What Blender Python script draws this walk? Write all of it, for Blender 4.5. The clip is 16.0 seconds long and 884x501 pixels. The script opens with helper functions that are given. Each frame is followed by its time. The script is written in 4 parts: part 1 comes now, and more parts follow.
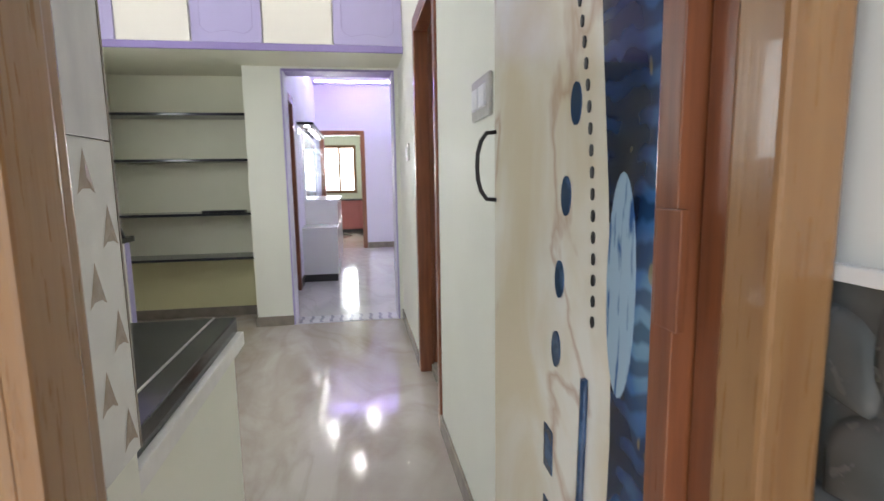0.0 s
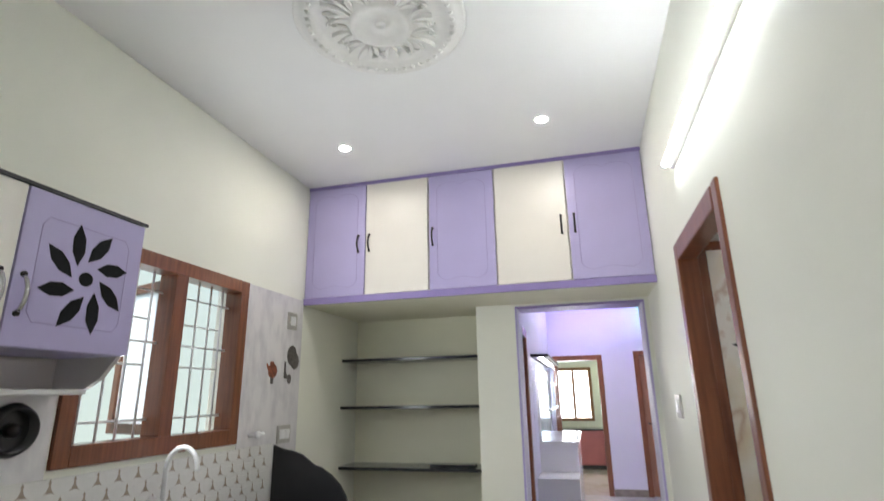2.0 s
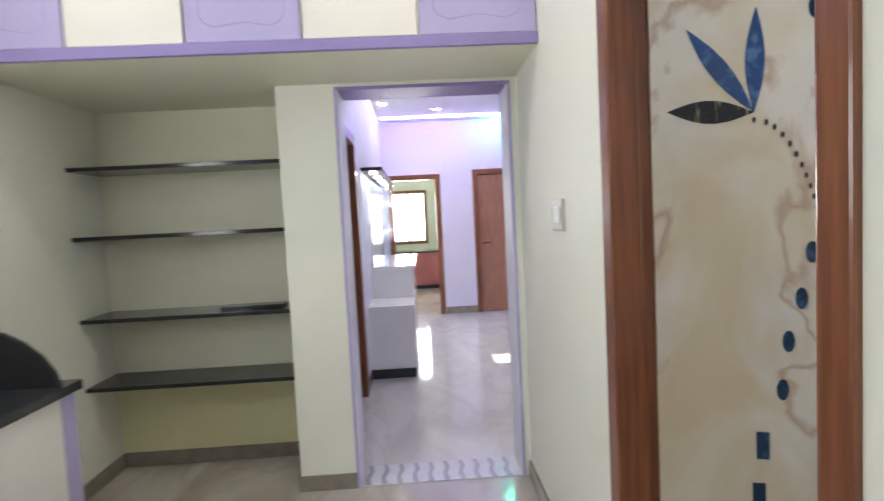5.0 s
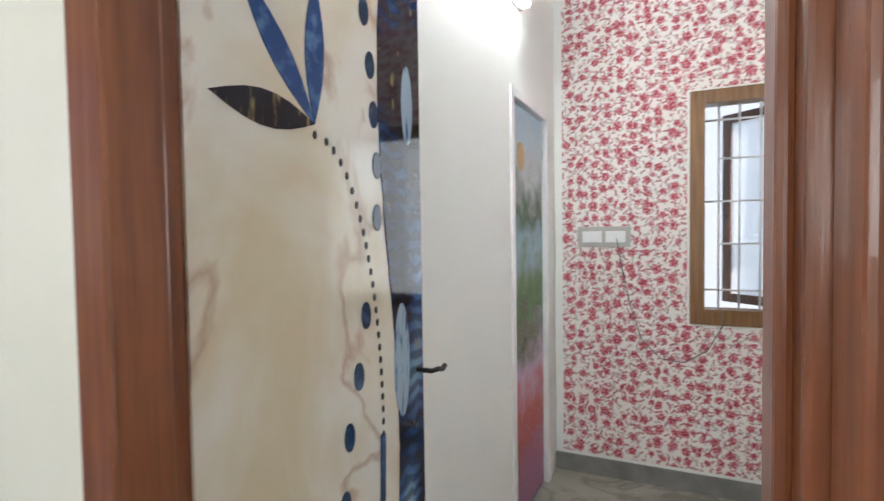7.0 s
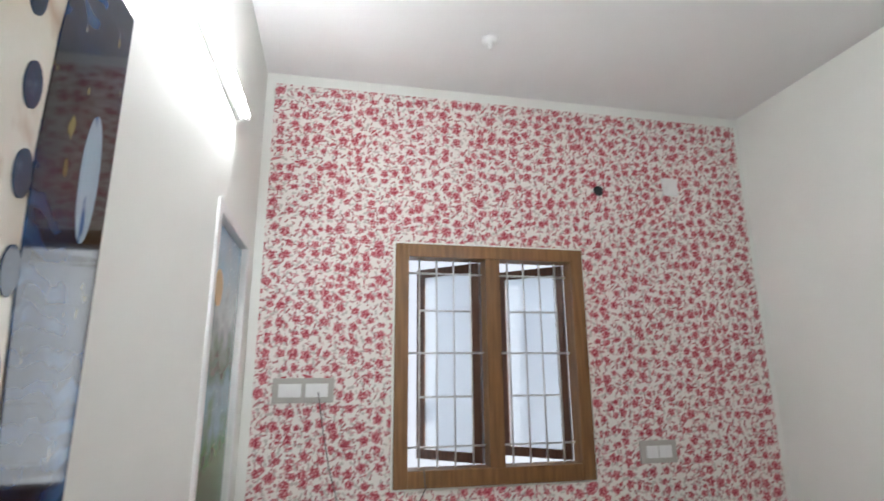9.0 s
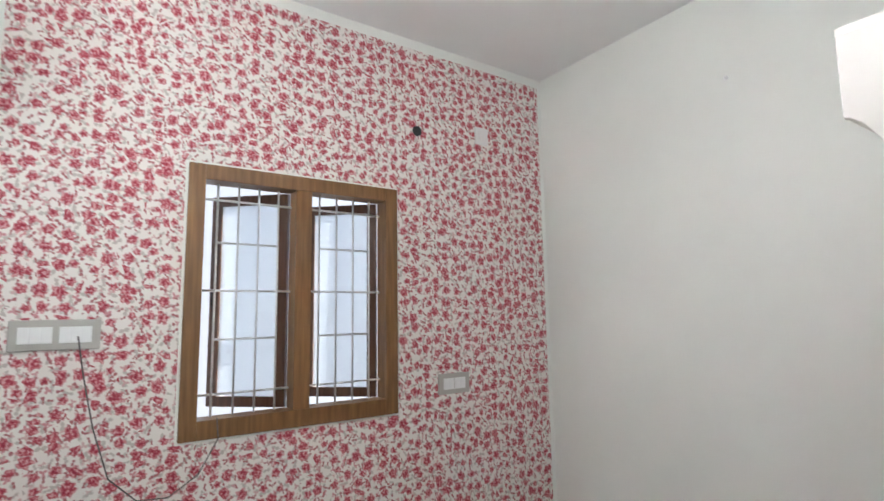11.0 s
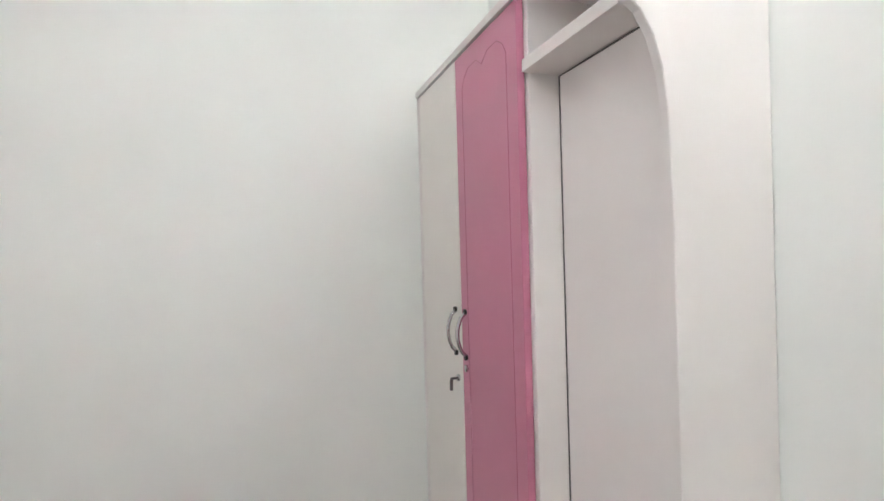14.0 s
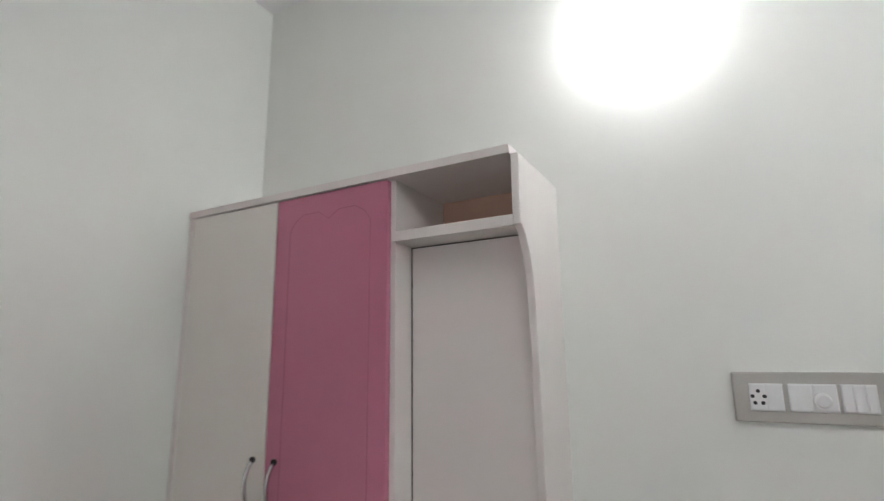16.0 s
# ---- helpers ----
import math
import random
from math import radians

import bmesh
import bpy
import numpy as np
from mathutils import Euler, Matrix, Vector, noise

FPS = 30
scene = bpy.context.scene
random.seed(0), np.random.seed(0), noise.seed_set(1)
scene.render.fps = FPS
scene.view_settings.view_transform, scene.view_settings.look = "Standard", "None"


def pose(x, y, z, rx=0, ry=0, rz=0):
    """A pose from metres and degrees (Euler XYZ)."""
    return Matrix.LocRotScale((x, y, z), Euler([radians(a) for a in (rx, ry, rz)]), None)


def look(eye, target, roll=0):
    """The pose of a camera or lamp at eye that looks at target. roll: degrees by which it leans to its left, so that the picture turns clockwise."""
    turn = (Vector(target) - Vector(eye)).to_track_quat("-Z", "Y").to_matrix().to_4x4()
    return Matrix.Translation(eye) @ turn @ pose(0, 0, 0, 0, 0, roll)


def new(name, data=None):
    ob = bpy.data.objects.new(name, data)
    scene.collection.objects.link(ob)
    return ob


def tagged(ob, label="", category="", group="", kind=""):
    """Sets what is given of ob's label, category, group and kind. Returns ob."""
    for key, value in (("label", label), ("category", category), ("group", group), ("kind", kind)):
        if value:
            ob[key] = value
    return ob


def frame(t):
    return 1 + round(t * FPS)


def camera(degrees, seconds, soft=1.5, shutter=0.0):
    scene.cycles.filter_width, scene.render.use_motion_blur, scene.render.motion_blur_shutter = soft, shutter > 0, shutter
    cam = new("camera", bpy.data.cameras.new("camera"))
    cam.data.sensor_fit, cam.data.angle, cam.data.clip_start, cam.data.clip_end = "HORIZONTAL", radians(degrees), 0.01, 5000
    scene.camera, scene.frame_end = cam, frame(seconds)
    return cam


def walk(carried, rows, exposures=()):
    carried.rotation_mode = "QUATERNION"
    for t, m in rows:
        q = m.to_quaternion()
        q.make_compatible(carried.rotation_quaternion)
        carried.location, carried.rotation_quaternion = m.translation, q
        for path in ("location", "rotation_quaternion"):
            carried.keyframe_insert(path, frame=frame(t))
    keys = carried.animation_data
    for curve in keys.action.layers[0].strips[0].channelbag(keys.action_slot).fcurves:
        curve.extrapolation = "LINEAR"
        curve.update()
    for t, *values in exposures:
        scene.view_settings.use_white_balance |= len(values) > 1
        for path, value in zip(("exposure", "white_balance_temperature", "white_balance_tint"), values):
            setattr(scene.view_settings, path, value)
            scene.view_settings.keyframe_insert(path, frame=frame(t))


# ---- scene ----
cam = camera(81.0, 16.0, soft=1.3, shutter=0.3)
PATH = [
    (0, (0.162, -0.183, 1.215), (0.478, 1.772, 0.939), -0.9),
    (0.5, (0.206, -0.065, 1.228), (0.262, 1.93, 1.091), -1.5),
    (1, (0.172, 0.092, 1.303), (0.029, 2.085, 1.375), -1.6),
    (1.5, (0.087, 0.261, 1.39), (-0.23, 2.212, 1.7), -1.2),
    (2, (0.062, 0.419, 1.474), (-0.433, 2.28, 2.015), -1.0),
    (2.5, (0.065, 0.556, 1.625), (-0.555, 2.311, 2.356), -0.9),
    (3, (0.072, 0.616, 1.681), (-0.616, 2.334, 2.44), -2.1),
    (3.5, (-0.012, 0.846, 1.579), (-0.752, 2.647, 2.036), -1.5),
    (4, (0.012, 1.111, 1.485), (-0.699, 2.973, 1.66), -2.3),
    (4.5, (0.019, 1.304, 1.448), (-0.405, 3.259, 1.445), -3.5),
    (5, (-0.005, 1.549, 1.408), (0.077, 3.544, 1.285), -2.9),
    (7.3, (0.187, 2.378, 1.448), (2.082, 3.019, 1.452), -1.0),
    (7.5, (0.234, 2.423, 1.442), (2.169, 2.927, 1.507), -1.2),
    (7.7, (0.281, 2.483, 1.418), (2.246, 2.833, 1.540), -1.5),
    (8, (0.305, 2.510, 1.443), (2.289, 2.679, 1.630), -1.5),
    (8.5, (0.387, 2.600, 1.482), (2.360, 2.444, 1.775), -1.0),
    (9, (0.488, 2.596, 1.486), (2.395, 2.205, 1.945), -0.4),
    (9.2, (0.506, 2.661, 1.507), (2.367, 2.142, 2.022), -0.5),
    (11.3, (0.707, 2.625, 1.445), (2.273, 1.391, 1.607), -1.0),
    (11.5, (0.747, 2.572, 1.432), (2.243, 1.249, 1.540), -1.1),
    (12, (0.836, 2.485, 1.408), (2.071, 0.912, 1.394), -0.6),
    (12.2, (0.875, 2.397, 1.423), (1.944, 0.707, 1.363), -0.6),
    (12.5, (0.994, 2.368, 1.427), (1.724, 0.507, 1.361), -0.6),
    (13, (1.215, 2.259, 1.424), (1.453, 0.274, 1.372), -0.9),
    (13.5, (1.378, 2.089, 1.432), (1.174, 0.100, 1.420), -1.7),
    (14, (1.607, 2.071, 1.444), (0.979, 0.172, 1.435), -1.6),
    (14.5, (1.827, 2.182, 1.456), (0.767, 0.487, 1.431), -3.0),
    (15, (2.036, 2.141, 1.461), (0.653, 0.697, 1.528), -2.2),
    (15.5, (2.228, 1.961, 1.523), (0.709, 0.702, 1.849), -0.3),
    (16, (2.195, 1.771, 1.541), (0.477, 0.828, 1.939), -0.7),
]
walk(cam, [(t, look(e, g, r)) for t, e, g, r in PATH], [(0, 1.5), (1, 1.55), (2, 1.35), (3, 1.1), (4, 1.25), (4.5, 1.45), (5.2, 1.65), (7.3, 1.8), (8.5, 1.7), (9, 1.65), (11.5, 1.82), (12.5, 1.95), (13, 2.05), (14.5, 2.05), (15, 1.9), (15.5, 1.6), (16, 1.3)])

# ---- daylight ----
world = bpy.data.worlds.new("sky")
scene.world = world
world.use_nodes = True
wn = world.node_tree.nodes
sky = wn.new("ShaderNodeTexSky")
sky.sky_type, sky.sun_disc, sky.sun_elevation, sky.sun_rotation = "NISHITA", False, radians(52), radians(200)
wn["Background"].inputs[1].default_value = 0.15
world.node_tree.links.new(sky.outputs[0], wn["Background"].inputs[0])
sun = new("sun", bpy.data.lights.new("sun", "SUN"))
sun.data.energy, sun.data.angle, sun.data.color = 3.0, radians(0.6), (1, 0.96, 0.9)
sun.matrix_world = look((0, 0, 0), (0.02, 0.6, -0.9))

for nm, at, aim, w, h, power in (("kitchen_window_daylight", (-1.84, 2.54, 1.69), (0.0, 2.54, 1.75), 0.9, 0.75, 6.0), ("bedroom_window_daylight", (3.10, 1.78, 1.55), (0.6, 1.78, 1.6), 0.9, 1.0, 1.7)):
    day = new(nm, bpy.data.lights.new(nm, "AREA"))
    day.data.shape, day.data.size, day.data.size_y, day.data.energy = "RECTANGLE", w, h, power
    day.data.color = (0.93, 0.98, 1.0)
    day.matrix_world = look(at, aim)

# ---- materials ----
def mat(name, base, rough=0.5, metal=0.0, second=None, scale=8.0, amount=1.0, bump=0.0, bump_scale=60.0, coat=0.0, emit=None, strength=0.0, spec=0.5, stretch=None, mottle=0.06):
    m = bpy.data.materials.new(name)
    m.use_nodes = True
    n, l = m.node_tree.nodes, m.node_tree.links
    b = n["Principled BSDF"]
    b.inputs["Roughness"].default_value = rough
    b.inputs["Metallic"].default_value = metal
    b.inputs["Coat Weight"].default_value = coat
    b.inputs["Specular IOR Level"].default_value = spec
    tc = n.new("ShaderNodeTexCoord")
    mp = n.new("ShaderNodeMapping")
    mp.inputs["Scale"].default_value = stretch or (1, 1, 1)
    l.new(tc.outputs["Object"], mp.inputs[0])
    no = n.new("ShaderNodeTexNoise")
    no.inputs["Scale"].default_value, no.inputs["Detail"].default_value = scale, 6
    l.new(mp.outputs[0], no.inputs[0])
    if second is None:
        second = tuple(max(0, c * (1 - mottle)) for c in base)
    r = n.new("ShaderNodeValToRGB")
    r.color_ramp.elements[0].position, r.color_ramp.elements[1].position = 0.35, 0.35 + 0.3 * amount
    r.color_ramp.elements[0].color, r.color_ramp.elements[1].color = (*second, 1), (*base, 1)
    l.new(no.outputs[0], r.inputs[0])
    l.new(r.outputs[0], b.inputs["Base Color"])
    fine = n.new("ShaderNodeTexNoise")
    fine.inputs["Scale"].default_value, fine.inputs["Detail"].default_value = bump_scale, 4
    l.new(mp.outputs[0], fine.inputs[0])
    if bump:
        bp = n.new("ShaderNodeBump")
        bp.inputs["Strength"].default_value, bp.inputs["Distance"].default_value = bump, 0.004
        l.new(fine.outputs[0], bp.inputs["Height"])
        l.new(bp.outputs[0], b.inputs["Normal"])
    mr = n.new("ShaderNodeMapRange")
    mr.inputs["To Min"].default_value, mr.inputs["To Max"].default_value = rough * 0.8, min(1, rough * 1.25)
    l.new(fine.outputs[0], mr.inputs[0])
    l.new(mr.outputs[0], b.inputs["Roughness"])
    if emit:
        b.inputs["Emission Color"].default_value = (*emit, 1)
        b.inputs["Emission Strength"].default_value = strength
    return m


def ramp(n, stops):
    r = n.new("ShaderNodeValToRGB")
    e = r.color_ramp.elements
    while len(e) < len(stops):
        e.new(0.5)
    for k, (p, c) in enumerate(stops):
        e[k].position, e[k].color = p, (*c, 1)
    return r


def mixed(n, l, fac, a, b):
    m = n.new("ShaderNodeMix")
    m.data_type = "RGBA"
    for socket, v in ((m.inputs[0], fac), (m.inputs[6], a), (m.inputs[7], b)):
        if isinstance(v, tuple):
            socket.default_value = (*v, 1)
        elif isinstance(v, float):
            socket.default_value = v
        else:
            l.new(v, socket)
    return m.outputs[2]


def marble(name, pale, mid, vein, scale, rough, spec=0.5, sharp=0.06, weight=0.8, bend=1.8):
    """Polished stone: clouds, and thin veins where a bent noise crosses its middle."""
    m = mat(name, pale, rough, spec=spec)
    n, l = m.node_tree.nodes, m.node_tree.links
    b = n["Principled BSDF"]
    tc = n["Texture Coordinate"]
    mp = n.new("ShaderNodeMapping")
    mp.inputs["Rotation"].default_value = (0.4, 0.5, 0.7)
    mp.inputs["Scale"].default_value = (1, 0.5, 0.8)
    l.new(tc.outputs["Object"], mp.inputs[0])
    a = n.new("ShaderNodeTexNoise")
    a.inputs["Scale"].default_value, a.inputs["Detail"].default_value, a.inputs["Distortion"].default_value = scale, 5, 1.2
    l.new(mp.outputs[0], a.inputs[0])
    clouds = ramp(n, [(0.35, mid), (0.6, pale)])
    l.new(a.outputs[0], clouds.inputs[0])
    v = n.new("ShaderNodeTexNoise")
    v.inputs["Scale"].default_value, v.inputs["Detail"].default_value, v.inputs["Distortion"].default_value = scale * 0.8, 5, bend
    l.new(mp.outputs[0], v.inputs[0])
    line = ramp(n, [(0.5 - sharp, (0, 0, 0)), (0.5, (weight, weight, weight)), (0.5 + sharp, (0, 0, 0))])
    l.new(v.outputs[0], line.inputs[0])
    l.new(mixed(n, l, line.outputs[0], clouds.outputs[0], vein), b.inputs["Base Color"])
    return m


def wallpaper(name):
    """Off-white paper with crimson five-petalled roses, dusty buds, dark twigs and faint grey leaves."""
    m = mat(name, (0.8, 0.78, 0.75), 0.7)
    n, l = m.node_tree.nodes, m.node_tree.links
    b = n["Principled BSDF"]
    tc = n["Texture Coordinate"]

    def math_node(op, *vals):
        k = n.new("ShaderNodeMath")
        k.operation = op
        for i, v in enumerate(vals):
            if isinstance(v, (int, float)):
                k.inputs[i].default_value = v
            else:
                l.new(v, k.inputs[i])
        return k.outputs[0]

    flat = n.new("ShaderNodeVectorMath")
    flat.operation = "MULTIPLY"
    flat.inputs[1].default_value = (0, 1, 1)
    l.new(tc.outputs["Object"], flat.inputs[0])
    fine = n.new("ShaderNodeTexNoise")
    fine.inputs["Scale"].default_value, fine.inputs["Detail"].default_value = 85, 2
    l.new(flat.outputs[0], fine.inputs[0])

    def flowers(scale, shift, radius, petals, depth, loose):
        """A mask of lobed blossoms, one to a cell, and the random colour of the cell."""
        mp = n.new("ShaderNodeMapping")
        mp.inputs["Location"].default_value = shift
        l.new(flat.outputs[0], mp.inputs[0])
        vo = n.new("ShaderNodeTexVoronoi")
        vo.inputs["Scale"].default_value, vo.inputs["Randomness"].default_value = scale, loose
        l.new(mp.outputs[0], vo.inputs[0])
        d = n.new("ShaderNodeVectorMath")
        d.operation = "SUBTRACT"
        l.new(mp.outputs[0], d.inputs[0])
        l.new(vo.outputs["Position"], d.inputs[1])
        sep = n.new("ShaderNodeSeparateXYZ")
        l.new(d.outputs[0], sep.inputs[0])
        tint = n.new("ShaderNodeSeparateColor")
        l.new(vo.outputs["Color"], tint.inputs[0])
        ang = math_node("ADD", math_node("MULTIPLY", math_node("ARCTAN2", sep.outputs[2], sep.outputs[1]), petals), math_node("MULTIPLY", tint.outputs[0], 6.28))
        lobe = math_node("MULTIPLY_ADD", math_node("COSINE", ang), depth, 1.0 - depth)
        size = math_node("MULTIPLY_ADD", tint.outputs[1], 0.6, 0.65)
        rough = math_node("MULTIPLY_ADD", fine.outputs[0], 1.5, 0.25)
        edge = math_node("MULTIPLY", math_node("MULTIPLY", math_node("MULTIPLY", lobe, size), rough), radius)
        far = math_node("SQRT", math_node("ADD", math_node("POWER", sep.outputs[1], 2.0), math_node("POWER", sep.outputs[2], 2.0)))
        soft = math_node("DIVIDE", math_node("SUBTRACT", edge, far), 0.006)
        soft = math_node("MINIMUM", math_node("MAXIMUM", math_node("ADD", soft, 0.5), 0.0), 1.0)
        return soft, tint.outputs[2]

    leaf, _ = flowers(21, (0, 0.33, 0.71), 0.0165, 2.0, 0.42, 0.8)
    bud, bud_tint = flowers(17, (0, 0.17, 0.45), 0.0135, 3.0, 0.36, 0.7)
    dark, _ = flowers(24, (0, 0.61, 0.23), 0.0135, 2.0, 0.47, 0.85)
    rose, rose_tint = flowers(14.5, (0, 0, 0), 0.0235, 5.0, 0.12, 0.7)
    red = ramp(n, [(0.38, (0.33, 0.02, 0.045)), (0.5, (0.50, 0.08, 0.11)), (0.62, (0.68, 0.36, 0.37))])
    l.new(fine.outputs[0], red.inputs[0])
    dusty = ramp(n, [(0.3, (0.60, 0.27, 0.30)), (0.7, (0.66, 0.47, 0.46))])
    l.new(bud_tint, dusty.inputs[0])
    c = mixed(n, l, leaf, (0.82, 0.785, 0.75), (0.55, 0.50, 0.47))
    c = mixed(n, l, bud, c, dusty.outputs[0])
    c = mixed(n, l, dark, c, (0.42, 0.15, 0.165))
    c = mixed(n, l, rose, c, red.outputs[0])
    l.new(c, b.inputs["Base Color"])
    return m


def night(name):
    """Dark blue printed panel with pale swirls."""
    m = mat(name, (0.02, 0.05, 0.14), 0.06)
    n, l = m.node_tree.nodes, m.node_tree.links
    tc = n["Texture Coordinate"]
    mp = n.new("ShaderNodeMapping")
    mp.inputs["Scale"].default_value = (2.2, 2.2, 1)
    l.new(tc.outputs["Object"], mp.inputs[0])
    no = n.new("ShaderNodeTexNoise")
    no.inputs["Scale"].default_value, no.inputs["Detail"].default_value = 2.6, 1
    l.new(mp.outputs[0], no.inputs[0])
    big = ramp(n, [(0.38, (0.004, 0.006, 0.012)), (0.5, (0.012, 0.035, 0.12)), (0.6, (0.04, 0.13, 0.33)), (0.7, (0.2, 0.36, 0.52))])
    l.new(no.outputs[0], big.inputs[0])
    w = n.new("ShaderNodeTexWave")
    w.wave_type = "RINGS"
    w.inputs["Scale"].default_value, w.inputs["Distortion"].default_value, w.inputs["Detail"].default_value = 7, 6, 2
    l.new(mp.outputs[0], w.inputs[0])
    st = ramp(n, [(0.3, (0.35, 0.35, 0.35)), (0.8, (1.15, 1.1, 1.0))])
    l.new(w.outputs[0], st.inputs[0])
    mul = n.new("ShaderNodeMix")
    mul.data_type, mul.blend_type = "RGBA", "MULTIPLY"
    mul.inputs[0].default_value = 0.85
    l.new(big.outputs[0], mul.inputs[6])
    l.new(st.outputs[0], mul.inputs[7])
    gold = n.new("ShaderNodeTexNoise")
    gold.inputs["Scale"].default_value = 14
    l.new(mp.outputs[0], gold.inputs[0])
    gr = ramp(n, [(0.66, (0, 0, 0)), (0.7, (0.7, 0.7, 0.7))])
    l.new(gold.outputs[0], gr.inputs[0])
    l.new(mixed(n, l, gr.outputs[0], mul.outputs[2], (0.3, 0.25, 0.1)), n["Principled BSDF"].inputs["Base Color"])
    return m


def painted_scene(name):
    """Painted door face: sky, sun-lit haze, green hills, river, red and violet flowers."""
    m = mat(name, (0.3, 0.4, 0.4), 0.25)
    n, l = m.node_tree.nodes, m.node_tree.links
    tc = n["Texture Coordinate"]
    sep = n.new("ShaderNodeSeparateXYZ")
    l.new(tc.outputs["Object"], sep.inputs[0])
    no = n.new("ShaderNodeTexNoise")
    no.inputs["Scale"].default_value, no.inputs["Detail"].default_value = 7, 5
    l.new(tc.outputs["Object"], no.inputs[0])
    ma = n.new("ShaderNodeMath")
    ma.operation = "MULTIPLY_ADD"
    ma.inputs[1].default_value = 0.55
    l.new(no.outputs[0], ma.inputs[0])
    l.new(sep.outputs[2], ma.inputs[2])
    mr = n.new("ShaderNodeMapRange")
    mr.inputs["From Max"].default_value = 2.3
    l.new(ma.outputs[0], mr.inputs[0])
    r = ramp(n, [(0.1, (0.3, 0.12, 0.3)), (0.33, (0.45, 0.06, 0.05)), (0.42, (0.45, 0.3, 0.42)), (0.5, (0.05, 0.1, 0.04)), (0.62, (0.1, 0.22, 0.08)), (0.7, (0.25, 0.42, 0.5)), (0.76, (0.08, 0.16, 0.1)), (0.86, (0.5, 0.58, 0.6)), (1.0, (0.36, 0.55, 0.72))])
    l.new(mr.outputs[0], r.inputs[0])
    l.new(r.outputs[0], n["Principled BSDF"].inputs["Base Color"])
    return m


def glass(name, tint, rough, clear):
    m = bpy.data.materials.new(name)
    m.use_nodes = True
    n, l = m.node_tree.nodes, m.node_tree.links
    b = n["Principled BSDF"]
    b.inputs["Base Color"].default_value = (*tint, 1)
    b.inputs["Roughness"].default_value = rough
    b.inputs["Transmission Weight"].default_value = clear
    return m


CREAM = mat("cream_wall_paint", (0.855, 0.86, 0.77), 0.55, scale=1.3, bump=0.12, bump_scale=90, mottle=0.05)
COOL = mat("off_white_wall_paint", (0.85, 0.86, 0.825), 0.55, scale=1.3, bump=0.12, bump_scale=90, mottle=0.05)
NICHE = mat("pale_yellow_paint", (0.86, 0.85, 0.68), 0.6, scale=1.5, bump=0.1, bump_scale=80)
CEIL = mat("white_ceiling_paint", (0.87, 0.87, 0.87), 0.7, scale=1.0, bump=0.08, bump_scale=70, mottle=0.04)
LAV = mat("lavender_hall_paint", (0.74, 0.72, 0.84), 0.5, scale=1.2)
GREEN = mat("pale_green_paint", (0.74, 0.77, 0.63), 0.6, scale=1.2)
PURPLE = mat("lilac_laminate", (0.47, 0.425, 0.69), 0.32, scale=3, mottle=0.05, bump=0.03, bump_scale=200)
VIOLET = mat("violet_trim_paint", (0.30, 0.24, 0.52), 0.4, scale=5)
IVORY = mat("ivory_laminate", (0.81, 0.775, 0.725), 0.34, scale=3, mottle=0.04, bump=0.03, bump_scale=200)
PINK = mat("rose_pink_laminate", (0.56, 0.19, 0.29), 0.3, scale=3, mottle=0.08, bump=0.03, bump_scale=200)
BLUSH = mat("blush_white_laminate", (0.81, 0.76, 0.735), 0.36, scale=3, mottle=0.04)
GRANITE = mat("black_granite", (0.018, 0.019, 0.021), 0.12, second=(0.05, 0.055, 0.06), scale=120, amount=0.5, mottle=0.5)
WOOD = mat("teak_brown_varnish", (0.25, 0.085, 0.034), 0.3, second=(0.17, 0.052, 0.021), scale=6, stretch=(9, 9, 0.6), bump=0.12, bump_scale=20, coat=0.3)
LIGHTWOOD = mat("honey_brown_varnish", (0.33, 0.175, 0.07), 0.28, second=(0.27, 0.13, 0.05), scale=5, stretch=(8, 8, 0.5), bump=0.1, bump_scale=20, coat=0.3)
HALLWOOD = mat("pale_brown_varnish", (0.40, 0.20, 0.125), 0.35, second=(0.30, 0.14, 0.085), scale=6, stretch=(9, 9, 0.6), bump=0.12, bump_scale=20)
SASHWOOD = mat("dark_brown_varnish", (0.115, 0.05, 0.028), 0.35, second=(0.075, 0.03, 0.016), scale=6, stretch=(9, 9, 0.6), bump=0.12, bump_scale=20)
WINWOOD = mat("oak_brown_varnish", (0.25, 0.125, 0.045), 0.35, second=(0.17, 0.08, 0.028), scale=6, stretch=(9, 9, 0.6), bump=0.12, bump_scale=20)
FLOOR = marble("beige_marble_floor", (0.52, 0.48, 0.44), (0.42, 0.37, 0.32), (0.30, 0.22, 0.16), 2.2, 0.09, sharp=0.06, weight=0.25, bend=0.9)
HALLFLOOR = marble("white_marble_floor", (0.66, 0.65, 0.65), (0.55, 0.54, 0.54), (0.48, 0.46, 0.44), 2.0, 0.07, sharp=0.05, weight=0.4)
BEDFLOOR = marble("grey_stone_floor", (0.34, 0.32, 0.27), (0.26, 0.245, 0.21), (0.2, 0.18, 0.15), 3, 0.25)
SKIRT = mat("taupe_skirting_tile", (0.32, 0.28, 0.235), 0.2, scale=9, mottle=0.25)
GREYSKIRT = mat("grey_skirting_tile", (0.23, 0.225, 0.21), 0.3, scale=9, mottle=0.3)
TILE = mat("white_glazed_tile", (0.80, 0.79, 0.77), 0.15, scale=30, mottle=0.05)
PALE = mat("pale_patterned_tile", (0.77, 0.75, 0.76), 0.18, second=(0.64, 0.62, 0.645), scale=9, amount=0.8, stretch=(1, 1.6, 0.7))
MOTIF = mat("taupe_relief_tile", (0.50, 0.43, 0.36), 0.22, second=(0.36, 0.29, 0.23), scale=30)
